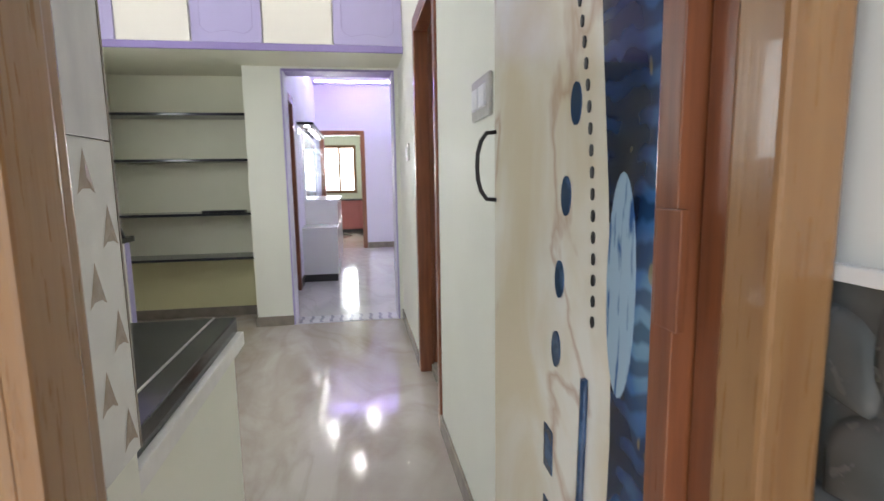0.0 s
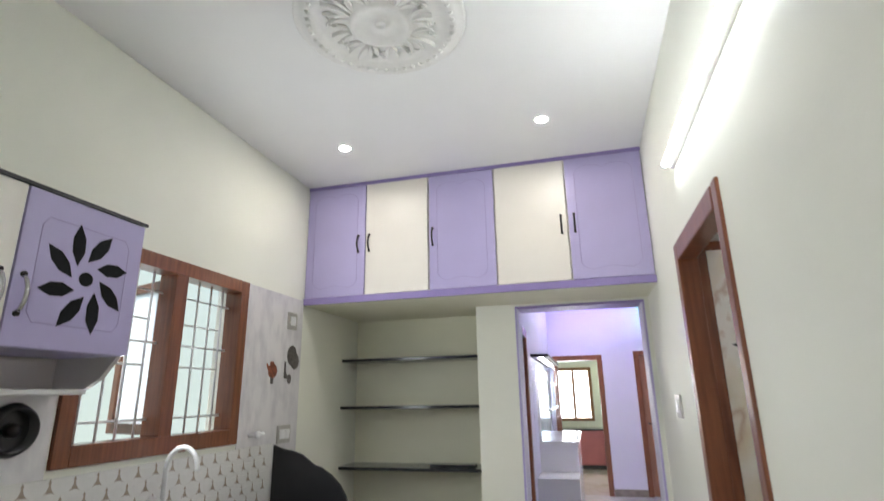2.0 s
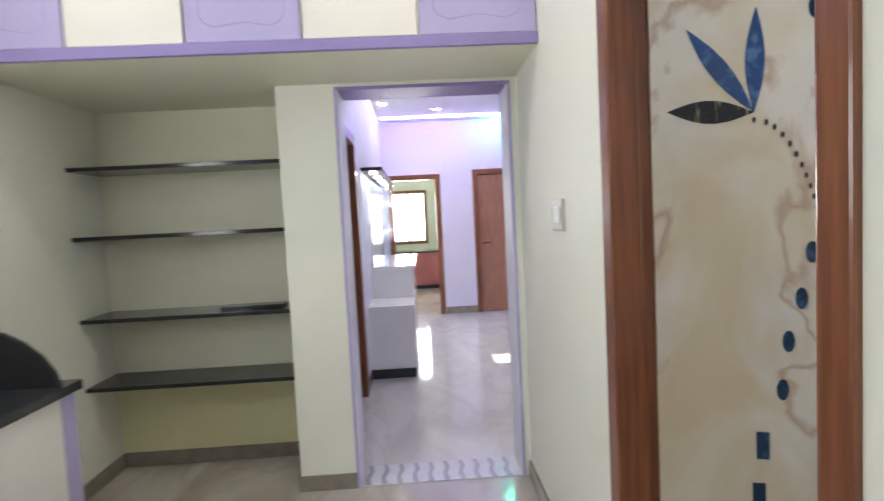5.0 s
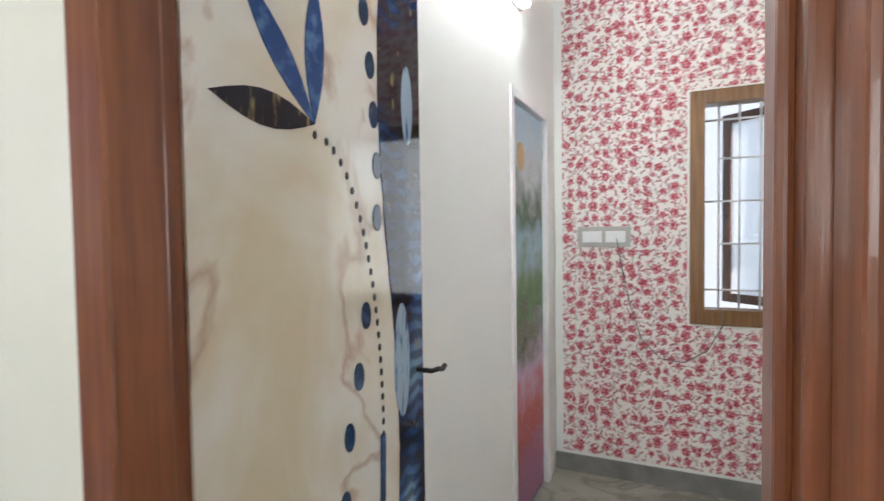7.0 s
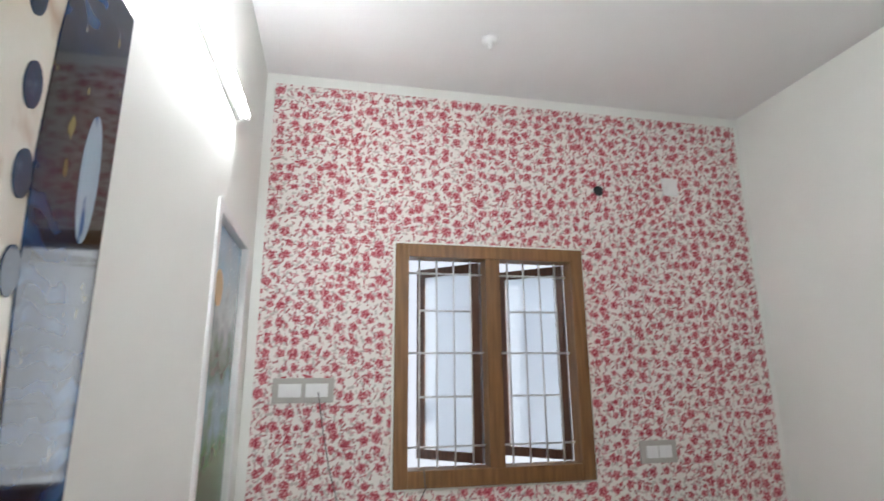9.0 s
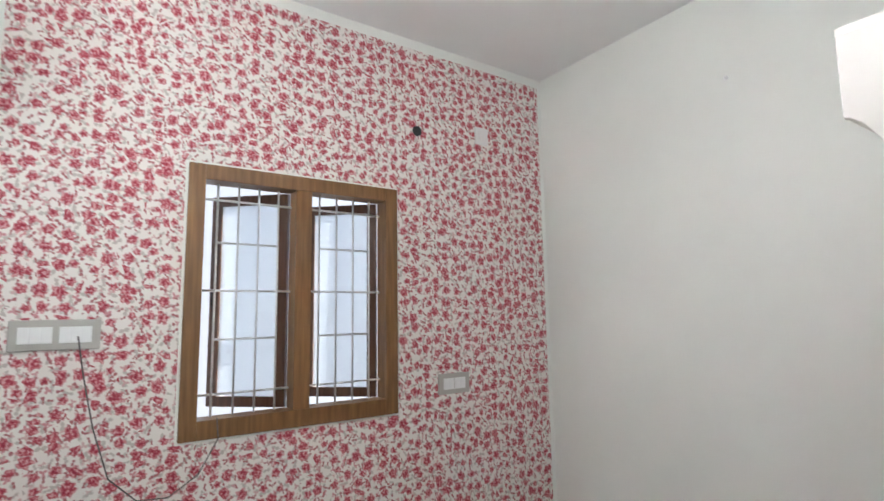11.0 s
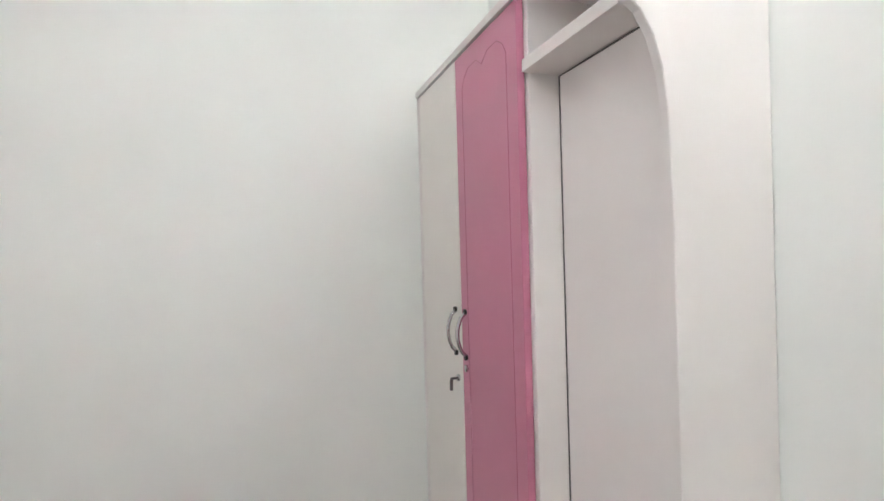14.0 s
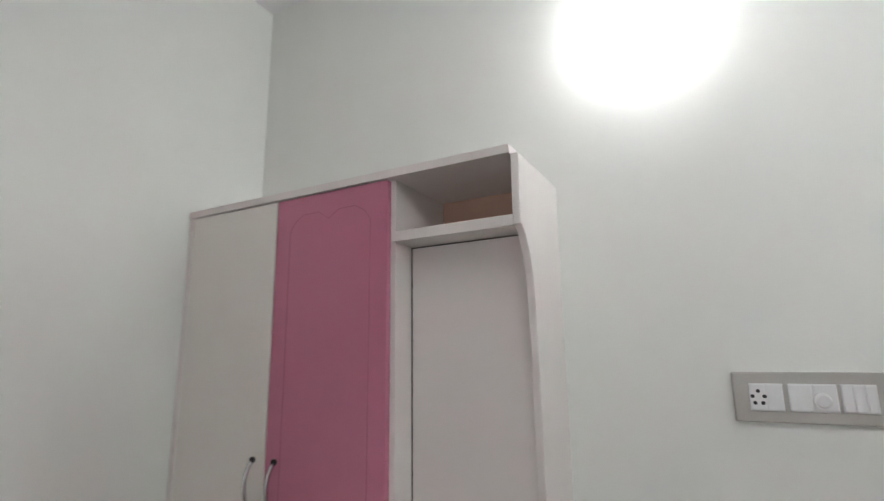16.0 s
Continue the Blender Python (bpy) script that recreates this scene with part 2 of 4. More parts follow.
GREYTILE = mat("dark_grey_relief_tile", (0.07, 0.077, 0.077), 0.25, second=(0.1, 0.107, 0.107), scale=12)
CHROME = mat("brushed_steel", (0.62, 0.62, 0.63), 0.24, 1.0, scale=40)
DARKMETAL = mat("blackened_metal", (0.035, 0.03, 0.03), 0.35, 0.7, scale=40)
BLACK = mat("black_lacquer", (0.012, 0.012, 0.014), 0.3, scale=20)
WHITEPL = mat("white_plastic", (0.82, 0.82, 0.82), 0.3, scale=20, mottle=0.03)
GREYPL = mat("grey_plastic_plate", (0.46, 0.44, 0.41), 0.35, scale=20, mottle=0.06)
PLASTER = mat("white_plaster", (0.82, 0.81, 0.79), 0.6, scale=30, mottle=0.05)
GRILLE = mat("white_enamel_bars", (0.80, 0.80, 0.80), 0.35, scale=20, mottle=0.04)
DOORSTONE = marble("cream_marble_print", (0.82, 0.795, 0.73), (0.71, 0.62, 0.45), (0.45, 0.26, 0.16), 2.6, 0.1, sharp=0.028, weight=0.6, bend=0.7)
NIGHT = night("dark_blue_swirl_print")
SWIRL = mat("pale_blue_swirl_print", (0.33, 0.46, 0.58), 0.08, second=(0.04, 0.11, 0.27), scale=26, amount=0.3, stretch=(3, 1, 0.45))
INLAY = mat("blue_black_inlay", (0.02, 0.05, 0.11), 0.06, second=(0.05, 0.11, 0.22), scale=22, amount=0.4)
GOLDLEAF = mat("black_inlay_with_gold_grain", (0.02, 0.022, 0.028), 0.07, second=(0.30, 0.26, 0.13), scale=7, amount=0.35, stretch=(9, 1, 1.6))
BLUELEAF = mat("blue_leaf_inlay", (0.03, 0.085, 0.25), 0.08, second=(0.09, 0.2, 0.42), scale=25, amount=0.5)
PAPER = wallpaper("rose_wallpaper")
SCENIC = painted_scene("painted_landscape")
CERAMIC = mat("glossy_white_cabinet", (0.78, 0.78, 0.80), 0.12, scale=4, mottle=0.03)
REDCAB = mat("dusty_red_laminate", (0.42, 0.13, 0.13), 0.4, scale=4)
COPPER = mat("copper_red_print", (0.36, 0.10, 0.05), 0.3, scale=40, mottle=0.5)
PEWTER = mat("pewter_print", (0.14, 0.12, 0.115), 0.3, scale=50, mottle=0.5)
STREAK = mat("grey_white_streaked_stone", (0.66, 0.66, 0.70), 0.12, scale=12, mottle=0.1)
STREAKDARK = mat("grey_stone_stripe", (0.40, 0.40, 0.46), 0.12, scale=12, mottle=0.15)
RENDER = mat("white_outdoor_plaster", (0.74, 0.78, 0.76), 0.8, scale=2, bump=0.2)
EARTH = mat("concrete_yard", (0.4, 0.39, 0.37), 0.85, scale=3, bump=0.2)
# emissive panel colours that stand in for daylight behind the windows
BACKWEST = mat("green_white_glow_panel", (0.22, 0.25, 0.23), 0.8, emit=(0.87, 1.0, 0.94), strength=0.25)
BACKEAST = mat("blue_white_glow_panel", (0.24, 0.25, 0.27), 0.8, emit=(0.87, 0.91, 1.0), strength=0.22)
# laminate colours darkened to paint the shade inside routed grooves
PINKSHADE = mat("pink_groove_shade", (0.46, 0.14, 0.22), 0.4)
LILACSHADE = mat("lilac_groove_shade", (0.39, 0.34, 0.60), 0.4)
IVORYSHADE = mat("ivory_groove_shade", (0.66, 0.61, 0.55), 0.4)
FROST = glass("frosted_glass", (0.86, 0.92, 0.97), 0.45, 0.75)
CLEAR = glass("clear_glass", (0.95, 0.98, 1), 0.02, 1.0)
TUBE = mat("glowing_tube", (0.9, 0.9, 0.9), 0.4, emit=(0.92, 0.97, 1.0), strength=13)
BEDTUBE = mat("glowing_bedroom_tube", (0.9, 0.9, 0.9), 0.4, emit=(0.92, 0.96, 1.0), strength=30)
MATTE = mat("matt_black", (0.01, 0.01, 0.012), 0.75, spec=0.2)
BAYWARM = mat("warm_shaded_cubby_board", (0.62, 0.40, 0.30), 0.5, scale=5)
BULB = mat("glowing_bulb", (0.9, 0.9, 0.9), 0.4, emit=(0.97, 0.98, 1.0), strength=37)
SPOT = mat("glowing_downlight", (0.9, 0.9, 0.9), 0.4, emit=(1.0, 0.95, 0.87), strength=170)
HALLSPOT = mat("glowing_hall_downlight", (0.9, 0.9, 0.9), 0.4, emit=(1.0, 0.95, 0.92), strength=105)
VIOLETLED = mat("violet_led", (0.8, 0.8, 0.9), 0.4, emit=(0.48, 0.35, 1.0), strength=11)
GREENLED = mat("green_led", (0.8, 0.9, 0.8), 0.4, emit=(0.1, 1.0, 0.55), strength=60)


# ---- shape helpers ----
def add_box(bm, a, b, bevel=0.0):
    r = bmesh.ops.create_cube(bm, size=1.0, matrix=Matrix.Translation([(p + q) / 2 for p, q in zip(a, b)]) @ Matrix.Diagonal([abs(q - p) for p, q in zip(a, b)] + [1]))
    if bevel:
        edges = {e for v in r["verts"] for e in v.link_edges}
        bmesh.ops.bevel(bm, geom=list(edges), offset=bevel, segments=2, affect="EDGES", profile=0.6)


def boxes(*items, bevel=0.0):
    bm = bmesh.new()
    for a, b in items:
        add_box(bm, a, b, bevel)
    return bm


def slab(points, axis, lo, hi, bevel=0.0):
    """A flat outline, pushed along axis from lo to hi. points are (u, v) on the two other axes."""
    bm = bmesh.new()
    put = {"x": lambda u, v, w: (w, u, v), "y": lambda u, v, w: (u, w, v), "z": lambda u, v, w: (u, v, w)}[axis]
    low = [bm.verts.new(put(u, v, lo)) for u, v in points]
    high = [bm.verts.new(put(u, v, hi)) for u, v in points]
    count = len(points)
    bm.faces.new(low)
    bm.faces.new(high)
    for k in range(count):
        bm.faces.new((low[k], low[(k + 1) % count], high[(k + 1) % count], high[k]))
    bmesh.ops.recalc_face_normals(bm, faces=bm.faces)
    if bevel:
        bmesh.ops.bevel(bm, geom=[e for e in bm.edges if not (e.verts[0] in low and e.verts[1] in high)], offset=bevel, segments=1, affect="EDGES")
    return bm


def pipe(points, radius, sides=8, closed_ends=True):
    """A round bar along points."""
    bm = bmesh.new()
    rings = []
    pts = [Vector(p) for p in points]
    for k, p in enumerate(pts):
        d = (pts[min(k + 1, len(pts) - 1)] - pts[max(k - 1, 0)]).normalized()
        side = d.orthogonal().normalized() if k == 0 else (last - d * last.dot(d)).normalized()
        last = side
        up = d.cross(side)
        rings.append([bm.verts.new(p + radius * (math.cos(2 * math.pi * s / sides) * side + math.sin(2 * math.pi * s / sides) * up)) for s in range(sides)])
    for a, b in zip(rings, rings[1:]):
        for s in range(sides):
            f = bm.faces.new((a[s], a[(s + 1) % sides], b[(s + 1) % sides], b[s]))
            f.smooth = True
    if closed_ends:
        bm.faces.new(rings[0][::-1])
        bm.faces.new(rings[-1])
    return bm


def lathe(profile, centre, axis="z", sides=32):
    """Turn (radius, height) pairs round an axis through centre."""
    bm = bmesh.new()
    c = Vector(centre)
    rings = []
    for r, h in profile:
        ring = []
        for s in range(sides):
            u, v = r * math.cos(2 * math.pi * s / sides), r * math.sin(2 * math.pi * s / sides)
            ring.append(bm.verts.new(c + Vector({"z": (u, v, h), "x": (h, u, v), "y": (u, h, v)}[axis])))
        rings.append(ring)
    for a, b in zip(rings, rings[1:]):
        for s in range(sides):
            f = bm.faces.new((a[s], a[(s + 1) % sides], b[(s + 1) % sides], b[s]))
            f.smooth = True
    bm.faces.new(rings[0])
    bm.faces.new(rings[-1])
    bmesh.ops.recalc_face_normals(bm, faces=bm.faces)
    return bm


def oval(cu, cv, ru, rv, count=20):
    return [(cu + ru * math.cos(2 * math.pi * k / count), cv + rv * math.sin(2 * math.pi * k / count)) for k in range(count)]


def petal(base, tip, width, count=7):
    """A pointed leaf outline from base to tip."""
    b, t = Vector(base), Vector(tip)
    d = t - b
    s = Vector((-d.y, d.x)).normalized() * width
    one = [b + d * k / count + s * math.sin(math.pi * k / count) for k in range(count + 1)]
    two = [b + d * k / count - s * math.sin(math.pi * k / count) for k in range(count - 1, 0, -1)]
    return [tuple(p) for p in one + two]


def mesh_of(name, bm, material):
    me = bpy.data.meshes.new(name)
    bm.to_mesh(me)
    bm.free()
    me.materials.append(material)
    return me


def part(name, bm, material, parent, label=""):
    ob = new(name, mesh_of(name, bm, material))
    ob.parent = parent
    if label:
        ob["label"] = label
    return ob


def solid(name, bm, material, label="", category="", kind="", group=""):
    return tagged(new(name, mesh_of(name, bm, material)), label, category, group, kind)


def thing(name, at, label, category, group="", kind=""):
    ob = new(name)
    ob.location = at
    ob.empty_display_size = 0.1
    return tagged(ob, label, category, group, kind)


def local(ob, bm):
    """Move world-placed geometry into the space of a thing that stands at ob.location."""
    bmesh.ops.translate(bm, vec=-ob.location, verts=bm.verts)
    return bm


def wall(name, axis, lo, hi, u0, u1, z0, z1, holes, material, label):
    """A thick wall across axis from lo to hi, with openings (u0, u1, z0, z1) cut right through."""
    cuts = sorted({u0, u1, *(h[0] for h in holes), *(h[1] for h in holes)})
    bm = bmesh.new()
    for a, b in zip(cuts, cuts[1:]):
        spans = sorted((h[2], h[3]) for h in holes if h[0] <= a + 1e-6 and h[1] >= b - 1e-6)
        z = z0
        for s, e in spans + [(z1, z1)]:
            if s > z + 1e-6:
                p, q = ((lo, a, z), (hi, b, s)) if axis == "x" else ((a, lo, z), (b, hi, s))
                add_box(bm, p, q)
            z = max(z, e)
    bmesh.ops.remove_doubles(bm, verts=bm.verts, dist=1e-5)
    return solid(name, bm, material, label, "wall", "structure")


# ---- large structure ----
WX, EX, LOFT_Y, NY, H = -1.865, 0.53, 3.737, 4.25, 3.025
BX, BE, BS, BN = 0.645, 3.056, 0.096, 3.01

solid("floor_kitchen", boxes(((-2.0, -2.2, -0.1), (0.59, 4.36, 0.0)), ((-2.0, 4.36, -0.1), (-0.6, 4.83, 0.0))), FLOOR, "polished beige marble kitchen floor with brown veins", "floor", "structure")
solid("floor_hall", boxes(((-0.6, 4.36, -0.1), (2.4, 4.83, 0.0)), ((-1.6, 4.83, -0.1), (2.4, 9.2, 0.0))), HALLFLOOR, "polished white marble hall floor", "floor", "structure")
solid("floor_far_room", boxes(((-1.6, 9.2, -0.1), (2.4, 12.8, 0.0))), FLOOR, "polished beige floor of the far room", "floor", "structure")
solid("floor_bedroom", boxes(((0.516, -0.1, -0.1), (3.3, 3.2, 0.0))), BEDFLOOR, "grey stone bedroom floor", "floor", "structure")
solid("ceiling_kitchen", boxes(((-2.1, 0.2, H), (0.587, 4.85, H + 0.12))), CEIL, "smooth white kitchen ceiling", "ceiling", "structure")
solid("ceiling_bedroom", boxes(((0.587, -0.1, H), (3.3, 3.25, H + 0.12))), CEIL, "smooth white bedroom ceiling", "ceiling", "structure")
solid("ceiling_hall", boxes(((-1.6, 4.85, 2.82), (2.4, 12.8, 2.94))), CEIL, "white hall ceiling", "ceiling", "structure")
# last cover is unseen, its depth set to limit skylight on the entrance
solid("ceiling_lobby", boxes(((-1.5, -1.4, 2.6), (0.585, 0.2, 2.7))), CEIL, "unseen white cover limiting skylight outside the kitchen door", "ceiling", "structure")

wall("wall_kitchen_west", "x", WX - 0.2, WX, 0.2, 4.85, 0, H, [(2.0, 3.078, 1.235, 2.15)], CREAM, "cream painted kitchen wall with a window")
wall("wall_kitchen_east", "x", EX, 0.5875, 0.47, 4.25, 0, H, [(2.155, 3.012, 0, 2.14)], CREAM, "cream painted kitchen wall with a doorway")
wall("wall_bedroom_west", "x", 0.5127, BX, -2.2, 3.2, -0.05, H, [(2.155, 3.0095, -0.05, 2.095)], COOL, "off-white bedroom wall with a doorway")
wall("wall_entry", "y", 0.245, 0.455, -2.065, 0.5875, 0, H, [(-0.112, 0.57, 0, 2.16)], CREAM, "cream painted wall round the kitchen entrance")
wall("wall_kitchen_north", "y", NY, 4.47, -0.70, 0.6, 0, H, [(-0.404, 0.497, 0, 2.1)], CREAM, "cream painted wall with the passage to the hall")
solid("wall_niche_back", boxes(((-2.05, 4.70, 0), (-0.5, 4.82, 2.2))), NICHE, "pale yellow back wall of the shelf niche", "wall", "structure")
# thin sheet that paints the yellow light cast below the lowest shelf
solid("wall_niche_dado", boxes(((WX, 4.696, 0.085), (-0.706, 4.70, 0.555))), mat("yellow_light_cast", (0.85, 0.81, 0.50), 0.6, scale=1.5, bump=0.1), "lower niche wall with a yellow light cast in its colour", "wall", "structure")
solid("wall_niche_side", boxes(((-0.704, 4.47, 0), (-0.55, 4.70, 2.2))), NICHE, "pale yellow side wall of the shelf niche", "wall", "structure")
wall("wall_bedroom_east", "x", BE, BE + 0.22, -0.1, 3.25, 0, H, [(1.257, 2.303, 0.897, 2.1)], COOL, "wall under rose wallpaper with a window")
solid("wall_bedroom_south", boxes(((0.6, BS - 0.2, 0), (3.3, BS, H))), COOL, "plain off-white bedroom wall", "wall", "structure")
wall("wall_bedroom_north", "y", BN, BN + 0.2, 0.62, 3.3, 0, H, [(2.227, 2.892, 0, 2.035)], COOL, "plain off-white bedroom wall with a small door")
bm = bmesh.new()
for y0, y1, z0, z1 in ((0.13, 1.245, 0.118, 2.965), (2.315, 2.965, 0.118, 2.965), (1.245, 2.315, 0.118, 0.885), (1.245, 2.315, 2.112, 2.965)):
    add_box(bm, (BE - 0.003, y0, z0), (BE + 0.001, y1, z1))
solid("wallpaper", bm, PAPER, "off-white wallpaper with small crimson roses", "wallpaper", "structure")

wall("wall_hall_west", "x", -0.66, -0.5, 4.47, 9.14, 0, 2.9, [(4.95, 5.75, 0, 2.1)], LAV, "pale lavender hall wall with a doorway")
wall("wall_hall_north", "y", 9.14, 9.27, -0.9, 2.3, 0, 2.9, [(-0.444, 0.325, 0, 2.06), (0.82, 1.62, 0, 2.09)], LAV, "pale lavender hall wall with two doorways")
solid("wall_hall_east", boxes(((2.2, 4.4, 0), (2.35, 12.7, 2.9))), LAV, "pale lavender hall wall", "wall", "structure")
solid("wall_hall_south", boxes(((0.6, 4.25, 0), (2.3, 4.47, 2.9))), LAV, "pale lavender hall wall", "wall", "structure")
wall("wall_far_room_north", "y", 12.55, 12.7, -1.4, 2.3, 0, 2.9, [(-0.62, 0.17, 0.9, 2.03)], GREEN, "pale green wall with a window")
solid("wall_far_room_west", boxes(((-1.5, 9.27, 0), (-1.35, 12.7, 2.9))), GREEN, "pale green wall", "wall", "structure")
solid("wall_far_room_east", boxes(((0.75, 9.27, 0), (0.85, 12.55, 2.9))), GREEN, "pale green wall", "wall", "structure")
solid("wall_side_room", boxes(((-1.0, 4.83, 0), (-0.95, 5.9, 2.9))), LAV, "pale wall behind the hall side door", "wall", "structure")
solid("wall_lobby_west", boxes(((-1.4, -2.2, 0), (-1.25, 0.245, 2.7))), COOL, "plain wall outside the kitchen door", "wall", "structure")
solid("ground", boxes(((-400, -400, -0.4), (400, 400, -0.15))), EARTH, "grey concrete yard", "ground", "structure")
solid("yard_wall_west", boxes(((-3.6, -6, -0.15), (-3.4, 16, 3.6))), RENDER, "white plastered neighbouring wall", "wall", "structure")
solid("yard_wall_east", boxes(((4.5, -6, -0.15), (4.7, 16, 3.6))), RENDER, "white plastered neighbouring wall", "wall", "structure")

# window daylight of the far room
lamp = new("far_window_daylight", bpy.data.lights.new("far_window_daylight", "AREA"))
lamp.data.shape, lamp.data.size, lamp.data.size_y, lamp.data.energy = "RECTANGLE", 0.75, 1.1, 26
lamp.matrix_world = look((-0.22, 12.62, 1.46), (-0.22, 9, 1.2))

# added glowing panels outside the two windows, in place of daylight
solid("backdrop_west", boxes(((WX - 1.3, 0.6, 0.3), (WX - 1.28, 4.6, 3.4))), BACKWEST, "added glowing panel standing in for daylight outside the kitchen window", "backdrop", "structure")
solid("backdrop_east", boxes(((BE + 1.3, -0.2, 0.0), (BE + 1.32, 3.6, 3.4))), BACKEAST, "added glowing panel standing in for daylight outside the bedroom window", "backdrop", "structure")
# baseboards
for nm, a, b in (("baseboard", (EX - 0.012, 0.99, 0), (EX, 2.155, 0.085)), ("baseboard", (EX - 0.012, 3.012, 0), (EX, NY, 0.085)), ("baseboard", (-0.712, NY - 0.012, 0), (-0.404, NY, 0.082)), ("baseboard", (WX, 4.688, 0), (-0.704, 4.70, 0.085)), ("baseboard", (WX, 3.6, 0), (WX + 0.012, 4.688, 0.085)), ("baseboard", (-0.716, NY, 0), (-0.704, 4.688, 0.082)), ("baseboard", (-0.5, 5.8, 0), (-0.488, 6.1, 0.1)), ("baseboard", (0.33, 9.128, 0), (0.82, 9.14, 0.1))):
    solid(nm, boxes((a, b), bevel=0.002), SKIRT, "glazed taupe skirting tile along the wall", "skirting", "structure")
for a, b in (((BE - 0.012, BS, 0), (BE, BN, 0.1)), ((0.98, BS, 0), (BE - 0.012, BS + 0.012, 0.1)), ((BX, 1.37, 0), (BX + 0.012, 2.155, 0.1)), ((1.3, BN - 0.012, 0), (2.227, BN, 0.1))):
    solid("baseboard", boxes((a, b), bevel=0.002), GREYSKIRT, "mottled grey skirting tile along the wall", "skirting", "structure")


# ---- door frames and leaves ----
def door_frame(name, axis, lo, hi, u0, u1, top, width, material, label):
    """Two jambs and a head with a rebate, standing in an opening across axis."""
    f = thing(name, (lo if axis == "x" else u0, u0 if axis == "x" else lo, 0), label, "door frame", kind="structure")

    def piece(nm, ua, ub, za, zb):
        p, q = ((lo, ua, za), (hi, ub, zb)) if axis == "x" else ((ua, lo, za), (ub, hi, zb))
        part(nm, local(f, boxes((p, q), bevel=0.006)), material, f)
    piece("jamb", u0, u0 + width, 0, top)
    piece("jamb", u1 - width, u1, 0, top)
    piece("door_head", u0 + width, u1 - width, top - width, top)
    return f


OVALS_1 = ((0.385, 1.97), (0.407, 1.865), (0.43, 1.757), (0.444, 1.652), (0.454, 1.548), (0.454, 1.44), (0.42, 1.22), (0.39, 1.085), (0.37, 0.95), (0.36, 0.83))
OVALS_2 = ((0.412, 1.988), (0.429, 1.882), (0.448, 1.769), (0.459, 1.66), (0.468, 1.545), (0.466, 1.424), (0.417, 1.203), (0.388, 1.072), (0.352, 0.95), (0.335, 0.81))


def inlaid_leaf(name, length, height, hinge_far, at, turn, label, rise=0.0, joint=0.25, bow=0.235, ovals=OVALS_1, squares=((0.315, 0.70), (0.315, 0.56))):
    """A door leaf in its own space: plain edge at x=0, printed band by x=length, decorated on the -y side."""
    d = thing(name, at, label, "door", kind="structure")
    d.rotation_euler = (0, 0, radians(turn))
    t = 0.034
    part("body", boxes(((0, 0, 0.008), (length, t, height)), bevel=0.002), DOORSTONE, d)
    edge = [0.51 + 0.035 * math.sin(k * 0.62 - 1.6) for k in range(13)]
    line = [((edge[k]), 0.01 + (height - 0.02) * k / 12) for k in range(13)]
    part("printed_band", slab(line + [((length - 0.002), height - 0.01), ((length - 0.002), 0.01)], "y", -0.0025, 0.001), NIGHT, d, "dark blue printed band with pale swirls")
    for cu, cz, ru, rz in ((0.56, 1.075, 0.034, 0.145), (0.60, 1.72, 0.026, 0.1), (0.585, 0.55, 0.026, 0.12)):
        part("painted_swirl", slab(oval(cu, cz, ru, rz, 28), "y", -0.0032, 0.0), SWIRL, d, "pale blue painted swirl")
    bz, bu = 1.60 + rise, joint
    for tip, wd in (((0.04, 1.61 + rise), 0.032), ((0.095, 1.83 + rise), 0.026), ((0.275, 1.885 + rise), 0.026)):
        part("leaf_inlay", slab(petal(((bu), bz), ((tip[0]), tip[1]), wd), "y", -0.0025, 0.001), GOLDLEAF if tip[0] < 0.06 else BLUELEAF, d, "pointed black leaf inlay with gold grain" if tip[0] < 0.06 else "pointed blue leaf inlay")
    zs = [1.58, 1.572, 1.558, 1.536] + [1.51 - 0.03 * k for k in range(21)]
    for z in zs:
        u = joint + bow * (1 - ((z - 0.92) / 0.66) ** 2) ** 0.5 if z < 1.579 else joint
        part("bead_inlay", slab(oval((u), z + rise, 0.0045, 0.0085, 8), "y", -0.0025, 0.001), BLACK, d)
    for u, z in ovals:
        part("oval_inlay", slab(oval((u), z + rise, 0.0165, 0.031), "y", -0.0025, 0.001), INLAY, d, "oval dark blue glass inlay")
    for a, z in squares:
        b = a + 0.035
        part("square_inlay", slab([(a, z), (b, z - 0.005), (b, z + 0.075), (a, z + 0.08)], "y", -0.0025, 0.001), INLAY, d)
    stem = [((0.47 - 0.07 * (k / 10) ** 1.5), -0.003, 0.92 - 0.085 * k) for k in range(11)]
    part("stem_inlay", pipe(stem, 0.007, 5), INLAY, d, "dark curved stem inlay")
    part("stem_inlay", pipe([(p[0] + -0.035 * 0.5 * k / 10, p[1], p[2] - 0.1) for k, p in enumerate(stem[:9])], 0.003, 5), PEWTER, d)
    for z in (0.35, 1.05, 1.85) if hinge_far else ():
        part("hinge", boxes(((length - 0.03, -0.006, z), (length + 0.012, 0.004, z + 0.13)) if hinge_far else ((-0.012, -0.006, z), (0.03, 0.004, z + 0.13)), bevel=0.002), WOOD, d, "brown painted hinge")
    return d


# kitchen entrance
f = thing("door_frame_1", (0.24, 0.2, 0), "varnished honey-brown wooden entrance frame", "door frame", kind="structure")
part("jamb", local(f, boxes(((-0.112, 0.14, 0), (-0.045, 0.244, 2.16)), bevel=0.006)), LIGHTWOOD, f)
part("jamb_stop", local(f, boxes(((-0.046, 0.14, 0), (-0.03, 0.20, 2.12)), bevel=0.004)), LIGHTWOOD, f)
